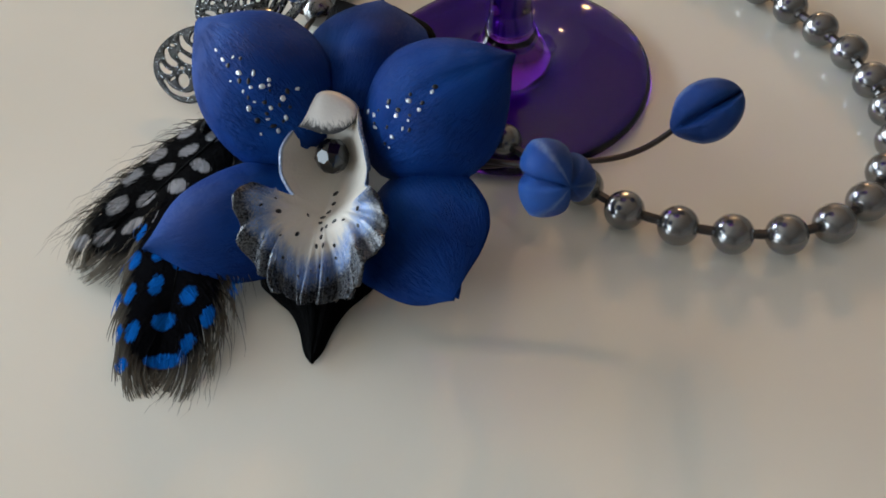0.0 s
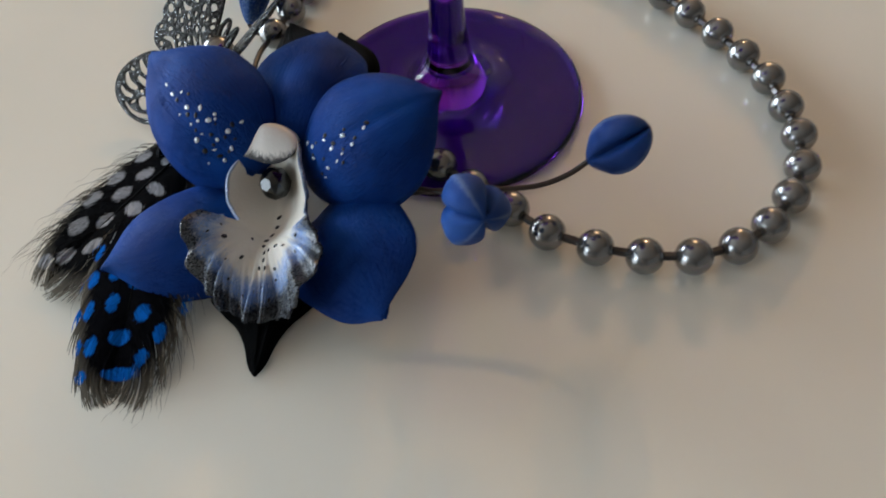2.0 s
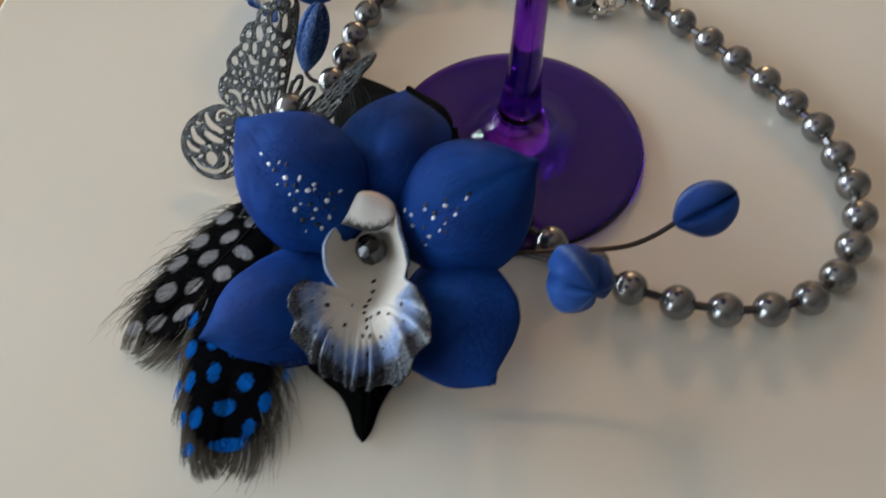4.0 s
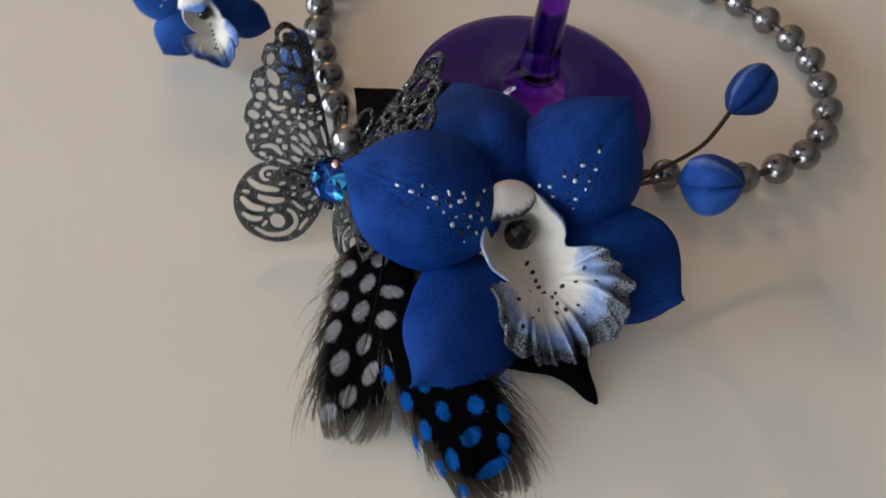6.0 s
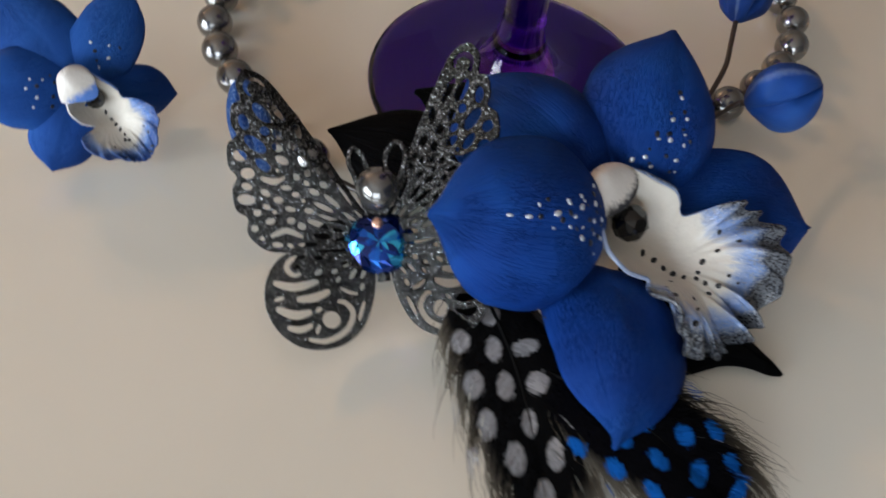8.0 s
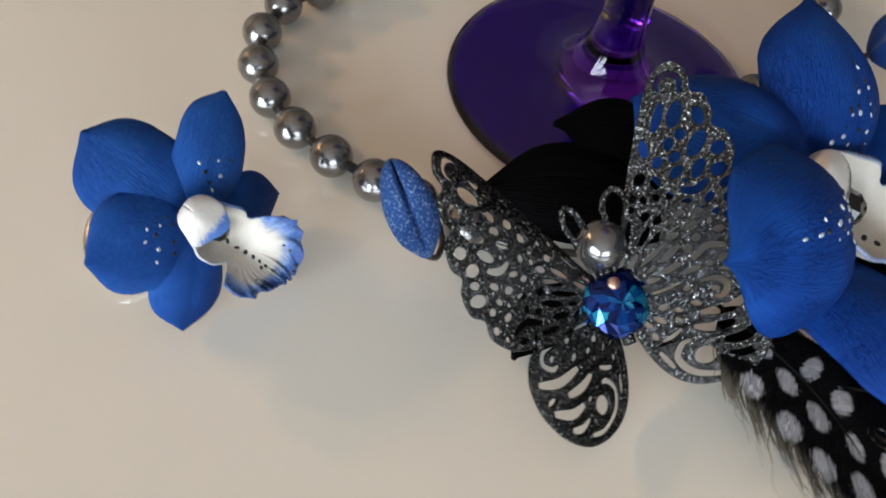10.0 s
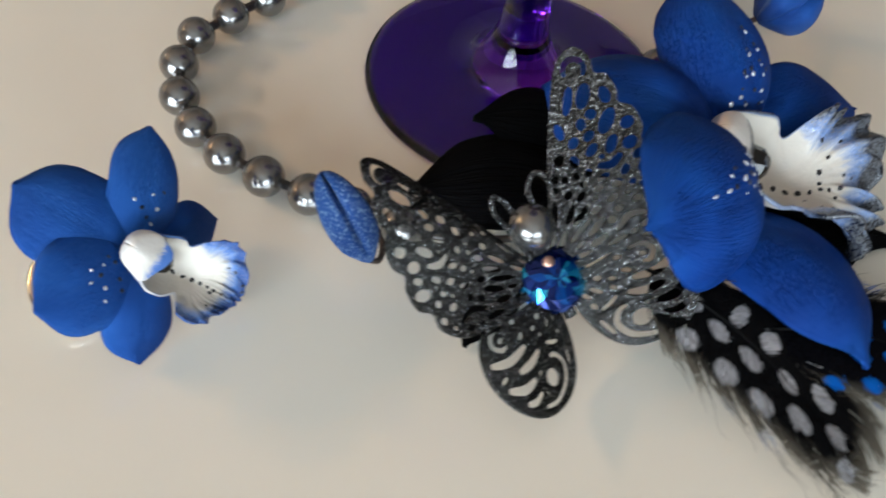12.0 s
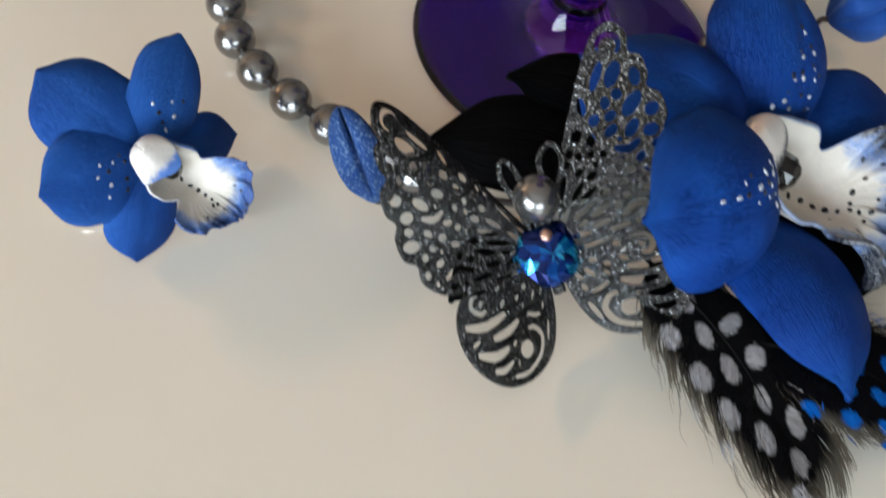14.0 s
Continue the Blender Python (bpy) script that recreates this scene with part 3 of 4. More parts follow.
# the clasp: a fluted silver barrel, end balls, a jump ring and a pearl set on top
clasp = part("clasp", revolve(mmr([(0, 0), (1.6, 0), (2.1, 0.8), (1.5, 1.6), (2.2, 2.6), (2.2, 6.4), (1.5, 7.4), (2.1, 8.2), (1.6, 9), (0, 9)]), Vector((0, 0, 0)), 20), SILVER, necklace, "ornate silver clasp")
clasp.matrix_basis = Matrix.Translation(mm(131.6, 254.5, 3.9)) @ Matrix.Rotation(radians(-90), 4, "X")
for at in ((1.8, 1.5, 1.0), (2.6, 0.6, 4.5), (2.0, -1.5, 7.2), (-1.8, 1.6, 3.2), (4.2, 0.2, 2.4), (5.4, 0.0, 4.6), (4.4, 0.4, 7.0)):
    part("ornament", ball(0.0011, 10, 6), SILVER, clasp).location = mm(*at)
for k in range(12):
    part("ornament", ball(0.0009 + 0.0003 * (k % 3), 10, 6), SILVER, clasp).location = mm(2.6 * math.cos(k * 2.4), 1.6 + 1.6 * math.sin(k * 2.4), 0.4 + 0.72 * k)
part("hook", tube([mm(2, 0, 1), mm(5, 0, 0.5), mm(8, 0, 2), mm(9, 0, 5), mm(7, 0, 8), mm(3, 0, 8)], 0.0006), SILVER, clasp)
for at, tilt in (((144.6, 256.2, 4.0), 0.9), ((129.0, 258.6, 4.0), 0.5)):
    ring = part("jump_ring", tube([mm(2 * math.cos(a), 2 * math.sin(a), 0) for a in (k * math.pi / 6 for k in range(12))], 0.00042, 6, 3, True), SILVER, necklace, "silver jump ring at the clasp")
    ring.matrix_basis = Matrix.Translation(mm(*at)) @ Matrix.Rotation(tilt, 4, "Y")
top = part("pearl", pearl_mesh, None, necklace)
top.location = mm(143.6, 263.2, 5.0)

# ---- the orchid ----
UL = petal_place((35, 178.5, 18), (14.3, 210.3, 33.2), (-0.48, -0.45, 0.75), 36.5, 10.0, 0.62, POINTED, seed=1.0, wobble=0.7)
UR = petal_place((45.5, 175, 17), (79.8, 176.8, 36), (-0.15, -0.38, 0.9), 35.5, 9.2, 0.6, POINTED, seed=2.2, wobble=0.7)
UC = petal_place((40.5, 181, 19), (57.3, 215.5, 26.4), (-0.3, -0.25, 0.92), 33, 11.0, 0.55, seed=3.1, wobble=0.6)
LL = petal_place((34, 174.5, 9), (-5.2, 166.0, 10.4), (-0.1, -0.2, 0.97), 35, 5.6, 0.42, DRIP, seed=4.7, rib=0.3, wobble=0.6, slim=0.3, keel=2.4)
LR = petal_place((46.5, 170, 9.5), (57.3, 136.2, 12.8), (-0.42, -0.33, 0.83), 38, 5.6, 0.3, BROAD, slim=0.5, seed=5.9, rib=0.3, wobble=0.6, keel=1.8)
petal(necklace, "petal", UC, BLUE, label="domed upper petal of matt deep blue clay")
petal(necklace, "petal", LL, BLUE, label="lower petal of matt deep blue clay with a midrib")
petal(necklace, "petal", LR, BLUE, label="lower petal of matt deep blue clay with a midrib")
left_petal = petal(necklace, "petal", UL, BLUE, label="domed blue clay petal with silver and black speckles")
right_petal = petal(necklace, "petal", UR, BLUE, label="domed blue clay petal with silver and black speckles")
speckles(left_petal, UL,
         [(0.7, -0.08), (0.62, -0.08), (0.58, -0.21), (0.49, -0.14), (0.5, 0.01), (0.43, -0.27), (0.41, -0.02), (0.39, -0.13), (0.35, -0.35), (0.33, -0.31), (0.35, -0.24),
          (0.33, -0.03), (0.33, 0.08), (0.25, -0.12), (0.24, -0.32), (0.23, -0.54), (0.23, 0.03), (0.17, -0.17), (0.21, 0.27), (0.16, 0.08)],
         [(0.57, -0.09), (0.54, -0.27), (0.46, -0.08), (0.42, -0.16), (0.37, -0.01), (0.29, -0.12), (0.31, -0.27), (0.25, -0.42), (0.23, -0.23), (0.19, -0.32), (0.26, 0.13), (0.25, -0.02), (0.19, 0.06), (0.17, -0.1)])
speckles(right_petal, UR,
         [(0.18, 0.4), (0.21, 0.23), (0.31, 0.14), (0.33, -0.02), (0.38, -0.17), (0.43, 0.03), (0.46, -0.14), (0.56, -0.03), (0.18, 0.08), (0.33, -0.21), (0.25, -0.21), (0.2, -0.31)],
         [(0.33, 0.18), (0.25, 0.21), (0.355, 0.02), (0.455, 0.08), (0.49, -0.09), (0.585, 0.01), (0.4, -0.13), (0.25, -0.06), (0.19, 0.13), (0.36, -0.27), (0.19, -0.23)])


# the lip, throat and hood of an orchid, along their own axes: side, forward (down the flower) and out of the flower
FLOOR_D = [(0, -11), (0.12, -4.5), (0.25, 1), (0.36, 5), (0.47, 10.5), (0.57, 14), (0.68, 18), (0.78, 22), (0.88, 26.5), (1, 31.5)]
FLOOR_N = [(0, 6.5), (0.05, 2.5), (0.12, -1.5), (0.25, -4), (0.4, -3.8), (0.47, -2.6), (0.57, -0.2), (0.68, 1.0), (0.8, 0.8), (0.9, -0.2), (1, -1.6)]
SIDE = {-1: [(0, 3.2), (0.05, 5.4), (0.12, 6.9), (0.25, 9.6), (0.36, 9.2), (0.43, 7.2), (0.47, 6.0), (0.52, 9.4), (0.57, 12.6), (0.68, 13.6), (0.76, 13), (0.84, 12.2), (0.92, 10.8), (1, 8.4)],
        1: [(0, 6.5), (0.12, 7.9), (0.25, 9.8), (0.36, 10.4), (0.43, 10), (0.47, 9.8), (0.52, 12), (0.57, 14.5), (0.68, 17.2), (0.78, 17), (0.85, 16), (0.92, 14.6), (1, 11.4)]}
EDGE_N = {-1: [(0, 5.0), (0.05, 5.4), (0.12, 5.7), (0.25, 4.9), (0.36, 4.0), (0.43, 3.0), (0.47, 2.4), (0.52, 7), (0.57, 10.4), (0.68, 11.8), (0.76, 9.5), (0.84, 5), (0.92, 2), (1, 0)],
          1: [(0, 6), (0.12, 7.4), (0.25, 7.4), (0.36, 5.4), (0.43, 3.8), (0.47, 3.4), (0.52, 6.8), (0.57, 10.1), (0.68, 12.5), (0.78, 11.8), (0.85, 10), (0.92, 8), (1, 5.4)]}
EDGE_BACK = {-1: [(0, 0), (0.12, 1.5), (0.36, 1), (0.47, 1.8), (0.57, 4.7), (0.68, 2), (0.76, 0.8), (0.88, 1.2), (1, 4)],
             1: [(0, -1), (0.12, 0), (0.36, 2), (0.47, 5), (0.57, 4.2), (0.68, 1), (0.78, -0.6), (0.9, -0.4), (1, 1.6)]}
BOWL = [(0, 2.2), (0.25, 2.0), (0.4, 1.4), (0.47, 1.1), (0.6, 0.92), (1, 0.9)]


def ease(x):
    x = min(max(x, 0.0), 1.0)
    return x * x * (3 - 2 * x)


def cut_bead(k):
    """A round glass bead cut into facets, six-sided at both ends."""
    bm = bmesh.new()
    for count, r, z, shift in ((6, 1.55, 3.5, 0), (6, 3.05, 2.35, 0.5), (12, 3.85, 0.9, 0), (12, 3.85, -0.9, 0), (6, 3.05, -2.35, 0.5), (6, 1.55, -3.5, 0)):
        for i in range(count):
            w = 2 * math.pi * (i + shift) / count
            bm.verts.new((k * r * math.cos(w), k * r * math.sin(w), k * z))
    bmesh.ops.convex_hull(bm, input=bm.verts)
    return bm


def orchid_heart(parent, origin, ahead, out, k, wide, frill, paint, hood_paint, hood, bead_at, seed, words, point=0.0, long=1.0):
    o, d_ = mm(*origin), Vector(ahead).normalized()
    n_ = Vector(out)
    n_ = (n_ - d_ * n_.dot(d_)).normalized()
    s_ = n_.cross(d_)

    def local(s, d, n):
        return o + (s_ * s * wide + d_ * d + n_ * n) * (k / 1000)

    def rim(u, v):
        """0 in the throat, 1 along the frilled rim; and the turn round the fan."""
        e = ease((math.hypot(0.93 * v * ease((u - 0.44) / 0.12), max(0.0, (u - 0.5) / 0.5)) - 0.34) / 0.66)
        return e, math.atan2(v * 17, (u - 0.42) * 38)

    def place(u, v):
        side = 1 if v > 0 else -1
        e, turn = rim(u, v)
        low = curve_at(FLOOR_N, u)
        d = curve_at(FLOOR_D, u) - curve_at(EDGE_BACK[side], u) * v * v
        n = low + (curve_at(EDGE_N[side], u) - low) * (v * v + 0.012 * (1 - v * v)) ** (0.5 * curve_at(BOWL, u))
        fan = ease((u - 0.5) / 0.2)
        fold = math.sin(21 * turn + seed + 1.2 * math.sin(2.3 * turn)) * (0.8 + 0.5 * math.sin(4.7 * turn + 1.0))
        fine = math.sin(43 * turn + 2 * math.sin(5 * turn)) * (0.9 + 0.6 * math.sin(7.3 * turn))
        n += frill * e * (1.1 * math.sin(10.3 * turn + seed) + (1.25 if v > 0 else 0.8) * fold + 0.35 * fine)
        n += fan * (0.2 + 0.45 * e) * (fine + 0.6 * math.sin(27 * turn + math.sin(5 * turn))) * min(1, abs(v) * 2 + e)
        grow = 1 + ease((u - 0.58) / 0.14) * frill * e * (0.07 * math.sin(13 * turn + 0.7) + 0.035 * fold + 0.02 * fine)
        grow *= 1 - point * ease((u - 0.62) / 0.38)
        return local(curve_at(SIDE[side], u) * v * grow, d + fan * frill * e * (0.6 * fold + 0.3 * fine), n)

    def brushed(u, v):
        e, turn = rim(u, v)
        return max(e, (0.85 if v > 0 else 0.5) * ease((abs(v) - 0.96) / 0.04) * ease((0.6 - u) / 0.1)), 0.5 + turn * ease((u - 0.3) / 0.25) / 6.3

    def cap(u, v):
        """The helmet-like hood: u from its crown to its rim, v round it; its front rim runs straight across."""
        big, fore, lift, beak = hood
        roll = ease((u - 0.84) / 0.16) * ease((math.cos(v * math.pi) - 0.1) / 0.4)
        a, w = min(u / 0.84, 1.0) * 1.57, v * math.pi
        front = math.copysign(abs(math.cos(w)) ** 0.8, math.cos(w))
        r, up = math.sin(a) ** 1.05, math.cos(a)
        rise = 6.4 - 5.0 * ease((0.2 - math.cos(w)) / 1.2) - 0.8 * max(math.cos(w), 0) ** 4
        tip = u ** 3 * max(math.cos(w), 0) ** 5
        corner = u ** 3 * math.exp(-((w + 1.25) / 0.42) ** 2) * (1 - 0.6 * roll)
        lean = math.exp(-((w + 1.25) / 0.8) ** 2)
        r += ((a / 1.57) ** 1.2 - r) * lean
        x = 6.3 * math.copysign(abs(math.sin(w)) ** 0.9, math.sin(w)) * r
        peak = math.exp(-((x + 0.5) / 3.4) ** 2) * up
        return local((big * (x - 2.4 * corner) + 0.1 + 0.9 * beak * tip - 0.7 * up * up) / wide,
                     fore - 8.4 + big * (-3.0 * up + 4.3 * long * front * r * (1 - 0.34 * roll) + beak * tip + 1.4 * corner),
                     lift + big * (rise + (8.0 - rise) * up ** 1.1 + 0.7 * peak - 1.3 * roll - 0.8 * corner))

    lip = part("lip", grid(84, 220, place, brushed), paint, parent, words[0], thick=0.0009 * k)
    part("column", sealed(grid(30, 56, cap, lambda u, v: (u * (0.5 + 0.5 * (max(0, math.cos(v * math.pi) + 0.25) / 1.25) ** (0.4 + 4 * point)), 0.5 + 0.5 * v))), hood_paint, parent, words[1], thick=0.0012 * k)
    bead = part("bead", cut_bead(k / 1000), JET, parent, "faceted black glass bead in the throat", smooth=False)
    bead.matrix_basis = Matrix.Translation(local(*bead_at)) @ Vector((-0.54, -0.543, 0.64)).to_track_quat("Z", "Y").to_matrix().to_4x4()

    def spot(u, v, size):
        n = normal_at(place, u, v)
        dot(lip, place(u, v), n if n.dot(n_) > 0 else -n, size, DOT_BLACK, "dark_dot")

    return spot


spot = orchid_heart(necklace, (38, 174, 17.5), (-0.33, -0.88, -0.34), (-0.2, -0.28, 0.94), 1.0, 1.0, 1.2, LIP, HOOD, (1.0, -0.3, 0.0, 0.5), (0.6, -1.0, 1.4), 0.6,
                    ("frilled white clay lip with blue and black brushed rim", "white clay hood with a black brushed rim"))
for i in range(8):
    spot(0.38 + 0.05 * i, 0.08 + 0.05 * math.sin(1.3 * i + 0.4), 0.00068 - 0.00002 * i)
for u, v in scatter(26, 0.54, 0.88, -0.82, 0.82, 0.1, 21, 0.062):
    if abs(v) > 0.1:
        spot(u, v, 0.0003 + 0.0003 * abs(math.sin(40 * u)))

# black leaves round the flower
TAIL = [(0, 0.7), (0.3, 0.97), (0.42, 1.0), (0.57, 0.72), (0.7, 0.4), (0.82, 0.24), (0.94, 0.15), (1, 0.04)]
HOOK = [(0, 0.5), (0.2, 0.85), (0.45, 1.0), (0.65, 0.9), (0.8, 0.58), (0.9, 0.28), (1, 0.03)]
for base, tip, face, width, arch, drop, form, bend in (
        ((31.5, 173, 6), (26.8, 134.8, 2.4), (0, -0.2, 1), 30, 1.5, 0.4, TAIL, 2.0),
        ((44, 206, 9), (46.8, 243.4, 9.2), (-0.2, -0.1, 0.95), 25, 3.0, 0.4, HOOK, -3.2),
        ((57, 201, 10), (60.5, 227.6, 15.5), (-0.3, -0.1, 0.93), 17, 3.0, 0.45, HOOK, -2.6),
        ((50, 196, 10), (72.5, 219, 4.0), (-0.2, 0.1, 0.97), 19, 4.0, 0.5, SPEAR, 0.0),
        ((28, 226, 4.5), (13.6, 237.6, 2.2), (0, 0, 1), 12, 1.5, 0.3, SPEAR, 0.0)):
    petal(necklace, "leaf", petal_place(base, tip, face, width, arch, drop, form, rib=0.8, wobble=0.4, seed=tip[0], bend=bend), LEAF_BLACK, 0.0012, 24, 18, "ribbed black clay leaf with a pointed tip")


# buds


def bud(parent, base, tip, radius, face, label, mat=BUD_BLUE, cleft=0.24):
    base, tip = mm(*base), mm(*tip)
    x = (tip - base).normalized()
    length = (tip - base).length
    y = Vector(face)
    y = (y - x * y.dot(x)).normalized()
    z = x.cross(y)

    def place(u, v):
        w = math.pi * v
        r = radius * 0.001 * max(math.sin(math.pi * u ** 1.05), 0.0) ** 0.5
        seam = sum(math.exp(-(((w - a + math.pi) % (2 * math.pi) - math.pi) / 0.17) ** 2) for a in (0.0, 2.0944, 4.1888))
        keel = 1 - abs(2 * ((w / 2.0944 + 3) % 1) - 1)
        r *= (0.8 + 0.29 * keel * ease(u / 0.3)) * (1 - cleft * seam * ease(u / 0.35))
        ends = u - (0.26 * seam - 0.02) * ease((u - 0.45) / 0.55)
        return base + x * (length * ends) + r * (math.cos(w) * y + math.sin(w) * z)

    return part("bud", sealed(grid(40, 96, place, lambda u, v: (u, 1 - abs(2 * ((math.pi * v / 2.0944 + 3) % 1) - 1)))), mat, parent, label)


bud(necklace, (109.8, 161, 21.5), (123, 160.6, 30), 6.6, (-0.2, -0.6, 0.75), "closed blue clay bud on a brown wire", cleft=0.36)
bud(necklace, (79.2, 156.5, 22.9), (81.5, 143.3, 31.6), 7.8, (-0.95, -0.1, 0.3), "closed three-lobed blue clay bud with silvery highlighted edges", BUD_SILVER, 0.3)
bud(necklace, (33.6, 252.6, 4.0), (42, 261, 21.6), 4.9, (-0.8, -0.2, 0.3), "closed blue clay bud dusted with silver glitter", BUD_GLITTER)
part("wire", tube([mm(62, 168, 15), mm(78, 165, 16), mm(90, 162, 16.4), mm(98.5, 160.4, 17.2), mm(105, 160.5, 18.8), mm(110, 161, 21.7)], 0.00065), WIRE, necklace, "thin brown wire stalk")
part("wire", tube([mm(60, 172, 15), mm(71, 165.5, 18), mm(79, 158.3, 21.7), mm(79.3, 156.3, 23)], 0.00065), WIRE, necklace, "thin brown wire stalk")
part("wire", tube([mm(45, 251.5, 5), mm(40, 249.5, 1.6), mm(35.5, 250.6, 2.0), mm(33.6, 252.6, 4.4)], 0.00065), WIRE, necklace, "thin brown wire stalk")
part("bead", ball(0.0006, 8, 6), SILVER, necklace, "tiny silver bead at the bud").location = mm(109.8, 161, 21.5)

# ---- the butterfly ----
FLY_O = mm(21.3, 221.0, 11.8)
FLY_A = Vector((0.76, 0.415, 0.50)).normalized()      # towards the head
FLY_Y = Vector((-0.398, 0.906, -0.148))
FLY_Y = (FLY_Y - FLY_A * FLY_Y.dot(FLY_A)).normalized()
FLY_Z = FLY_A.cross(FLY_Y)


RISE = {1: [(0, 16), (28, 16), (38, 23), (75, 16), (100, 18), (131, 25), (160, 16), (180, 0)],
        -1: [(0, 25), (37, 27), (62, 28), (127, 30), (157, 13), (180, 5)]}


def in_fly(x, y, side, lift=0.0):
    """x out along the wing, y towards the head; the wings rise at an angle that falls off towards the tail."""
    around = math.degrees(math.atan2(abs(x) + 1e-6, y))
    rise = radians(curve_at(RISE[side], around))
    return FLY_O + (FLY_A * y + (FLY_Y * side * math.cos(rise) + FLY_Z * math.sin(rise)) * x + (FLY_Z * math.cos(rise) - FLY_Y * side * math.sin(rise)) * lift) / 1000


def ellipse(cx, cy, a, b, turn, n=22):
    c, s = math.cos(turn), math.sin(turn)
    return [(cx + a * math.cos(w) * c - b * math.sin(w) * s, cy + a * math.cos(w) * s + b * math.sin(w) * c) for w in (2 * math.pi * k / n for k in range(n))]


def slot(cx, cy, r, wide, a0, a1, n=16):
    """A curved slot: an arc of some width with narrowing ends."""
    outer, inner = [], []
    for k in range(n + 1):
        a = radians(a0 + (a1 - a0) * k / n)
        h = 0.5 * wide * math.sin(math.pi * (0.06 + 0.88 * k / n)) ** 0.5
        outer.append((cx + (r + h) * math.cos(a), cy + (r + h) * math.sin(a)))
        inner.append((cx + (r - h) * math.cos(a), cy + (r - h) * math.sin(a)))
    return outer + inner[::-1]


def inside(p, poly):
    hit = False
    for (x0, y0), (x1, y1) in zip(poly, poly[1:] + poly[:1]):
        if (y0 > p[1]) != (y1 > p[1]) and p[0] < (x1 - x0) * (p[1] - y0) / (y1 - y0) + x0:
            hit = not hit
    return hit


def pierced(outline, holes, count, size, seed, rim=0.52, web=0.36):
    """Fills the sheet with further cells that keep clear of the rim and of one another."""
    rng = random.Random(seed)
    edge = np.array([(a[0] + (b[0] - a[0]) * k / 4, a[1] + (b[1] - a[1]) * k / 4) for a, b in zip(outline, outline[1:] + outline[:1]) for k in range(4)])
    taken = [np.array(h) for h in holes]
    xs, ys = [p[0] for p in outline], [p[1] for p in outline]
    made = 0
    for tries in range(9000):
        cx, cy = rng.uniform(min(xs), max(xs)), rng.uniform(min(ys), max(ys))
        if not inside((cx, cy), outline):
            continue
        a, b = size(cx, cy, rng)
        if tries > 4500:
            a, b = a * 0.6, b * 0.75
        cell = np.array(ellipse(cx, cy, a, b, math.atan2(cy, cx) + rng.uniform(-0.5, 0.5) * (1 if a < 1.8 else 0.3)))
        if np.min(np.hypot(*(cell[:, None] - edge[None]).transpose(2, 0, 1))) < rim or not all(inside(p, outline) for p in cell[::4]):
            continue
        if any(np.min(np.hypot(*(cell[:, None] - t[None]).transpose(2, 0, 1))) < web or inside((cx, cy), [tuple(p) for p in t]) for t in taken):
            continue
        taken.append(cell)
        holes.append([tuple(p) for p in cell])
        made += 1
        if made == count:
            break
    return holes


def sheet(outline, holes, side):
    """A pierced metal sheet bent to the wing's shape."""
    cu = bpy.data.curves.new("sheet", "CURVE")
    cu.offset = -0.16
    cu.dimensions, cu.fill_mode, cu.extrude, cu.bevel_depth, cu.bevel_resolution = "2D", "BOTH", 0.26, 0.2, 2
    for loop in [outline] + holes:
        sp = cu.splines.new("POLY")
        sp.points.add(len(loop) - 1)
        for point, (x, y) in zip(sp.points, loop):
            point.co = (x, y, 0, 1)
        sp.use_cyclic_u = True
    ob = bpy.data.objects.new("sheet", cu)
    scene.collection.objects.link(ob)
    me = bpy.data.meshes.new_from_object(ob.evaluated_get(bpy.context.evaluated_depsgraph_get()))
    bpy.data.objects.remove(ob)
    for v in me.vertices:
        x, y, z = v.co
        v.co = in_fly(x, y, side, z)
    me.materials.clear()
    for f in me.polygons:
        f.use_smooth = False
    return me


def rounded(points, steps=5):
    return [(p.x, p.y) for p in smooth_path([(x, y, 0) for x, y in points], steps, True)]


FORE = rounded([(1.2, 2), (5, 9), (10, 18), (15.5, 27), (20, 33), (24, 34.4), (26, 31.5), (25.4, 28.4), (27.2, 27), (27.4, 23.6), (26.6, 21.6), (28.4, 19.6), (28.4, 15.8), (27, 13.6),
                (28, 11.2), (27.6, 7.4), (25.6, 5.6), (25.8, 2.6), (23.4, -0.4), (20, -1.6), (12, -1.8), (4, -1.4)])
HIND = rounded([(2, -1.8), (7, -2.4), (11.5, -2.2), (16, -1.2), (20.3, -2.7), (23.0, -6.3), (24.0, -10.7), (23.3, -14.6), (21.2, -17.9), (17.6, -20.4), (12.7, -21.2), (8.3, -20.2), (4.9, -17.4), (2.6, -12.6), (1.6, -7)])


def stroke(points, wide):
    """A curved slot along some points, widest in its middle."""
    line = smooth_path([(x, y, 0) for x, y in points], 6)
    one, two = [], []
    for i, p in enumerate(line):
        along = (line[min(i + 1, len(line) - 1)] - line[max(i - 1, 0)]).normalized()
        h = 0.5 * wide * math.sin(math.pi * (0.07 + 0.86 * i / (len(line) - 1))) ** 0.5
        one.append((p.x - along.y * h, p.y + along.x * h))
        two.append((p.x + along.y * h, p.y - along.x * h))
    return one + two[::-1]


def fore_cell(cx, cy, rng):
    r = math.hypot(cx, cy)
    if r < 15:
        return rng.uniform(1.8, 3.0), rng.uniform(0.45, 0.65)
    if cy < 15 and r < 25:
        return rng.uniform(0.65, 1.15), rng.uniform(0.55, 0.75)
    if r > 29:
        return rng.uniform(1.6, 2.4), rng.uniform(1.0, 1.35)
    return rng.uniform(1.1, 2.0), rng.uniform(0.8, 1.15)


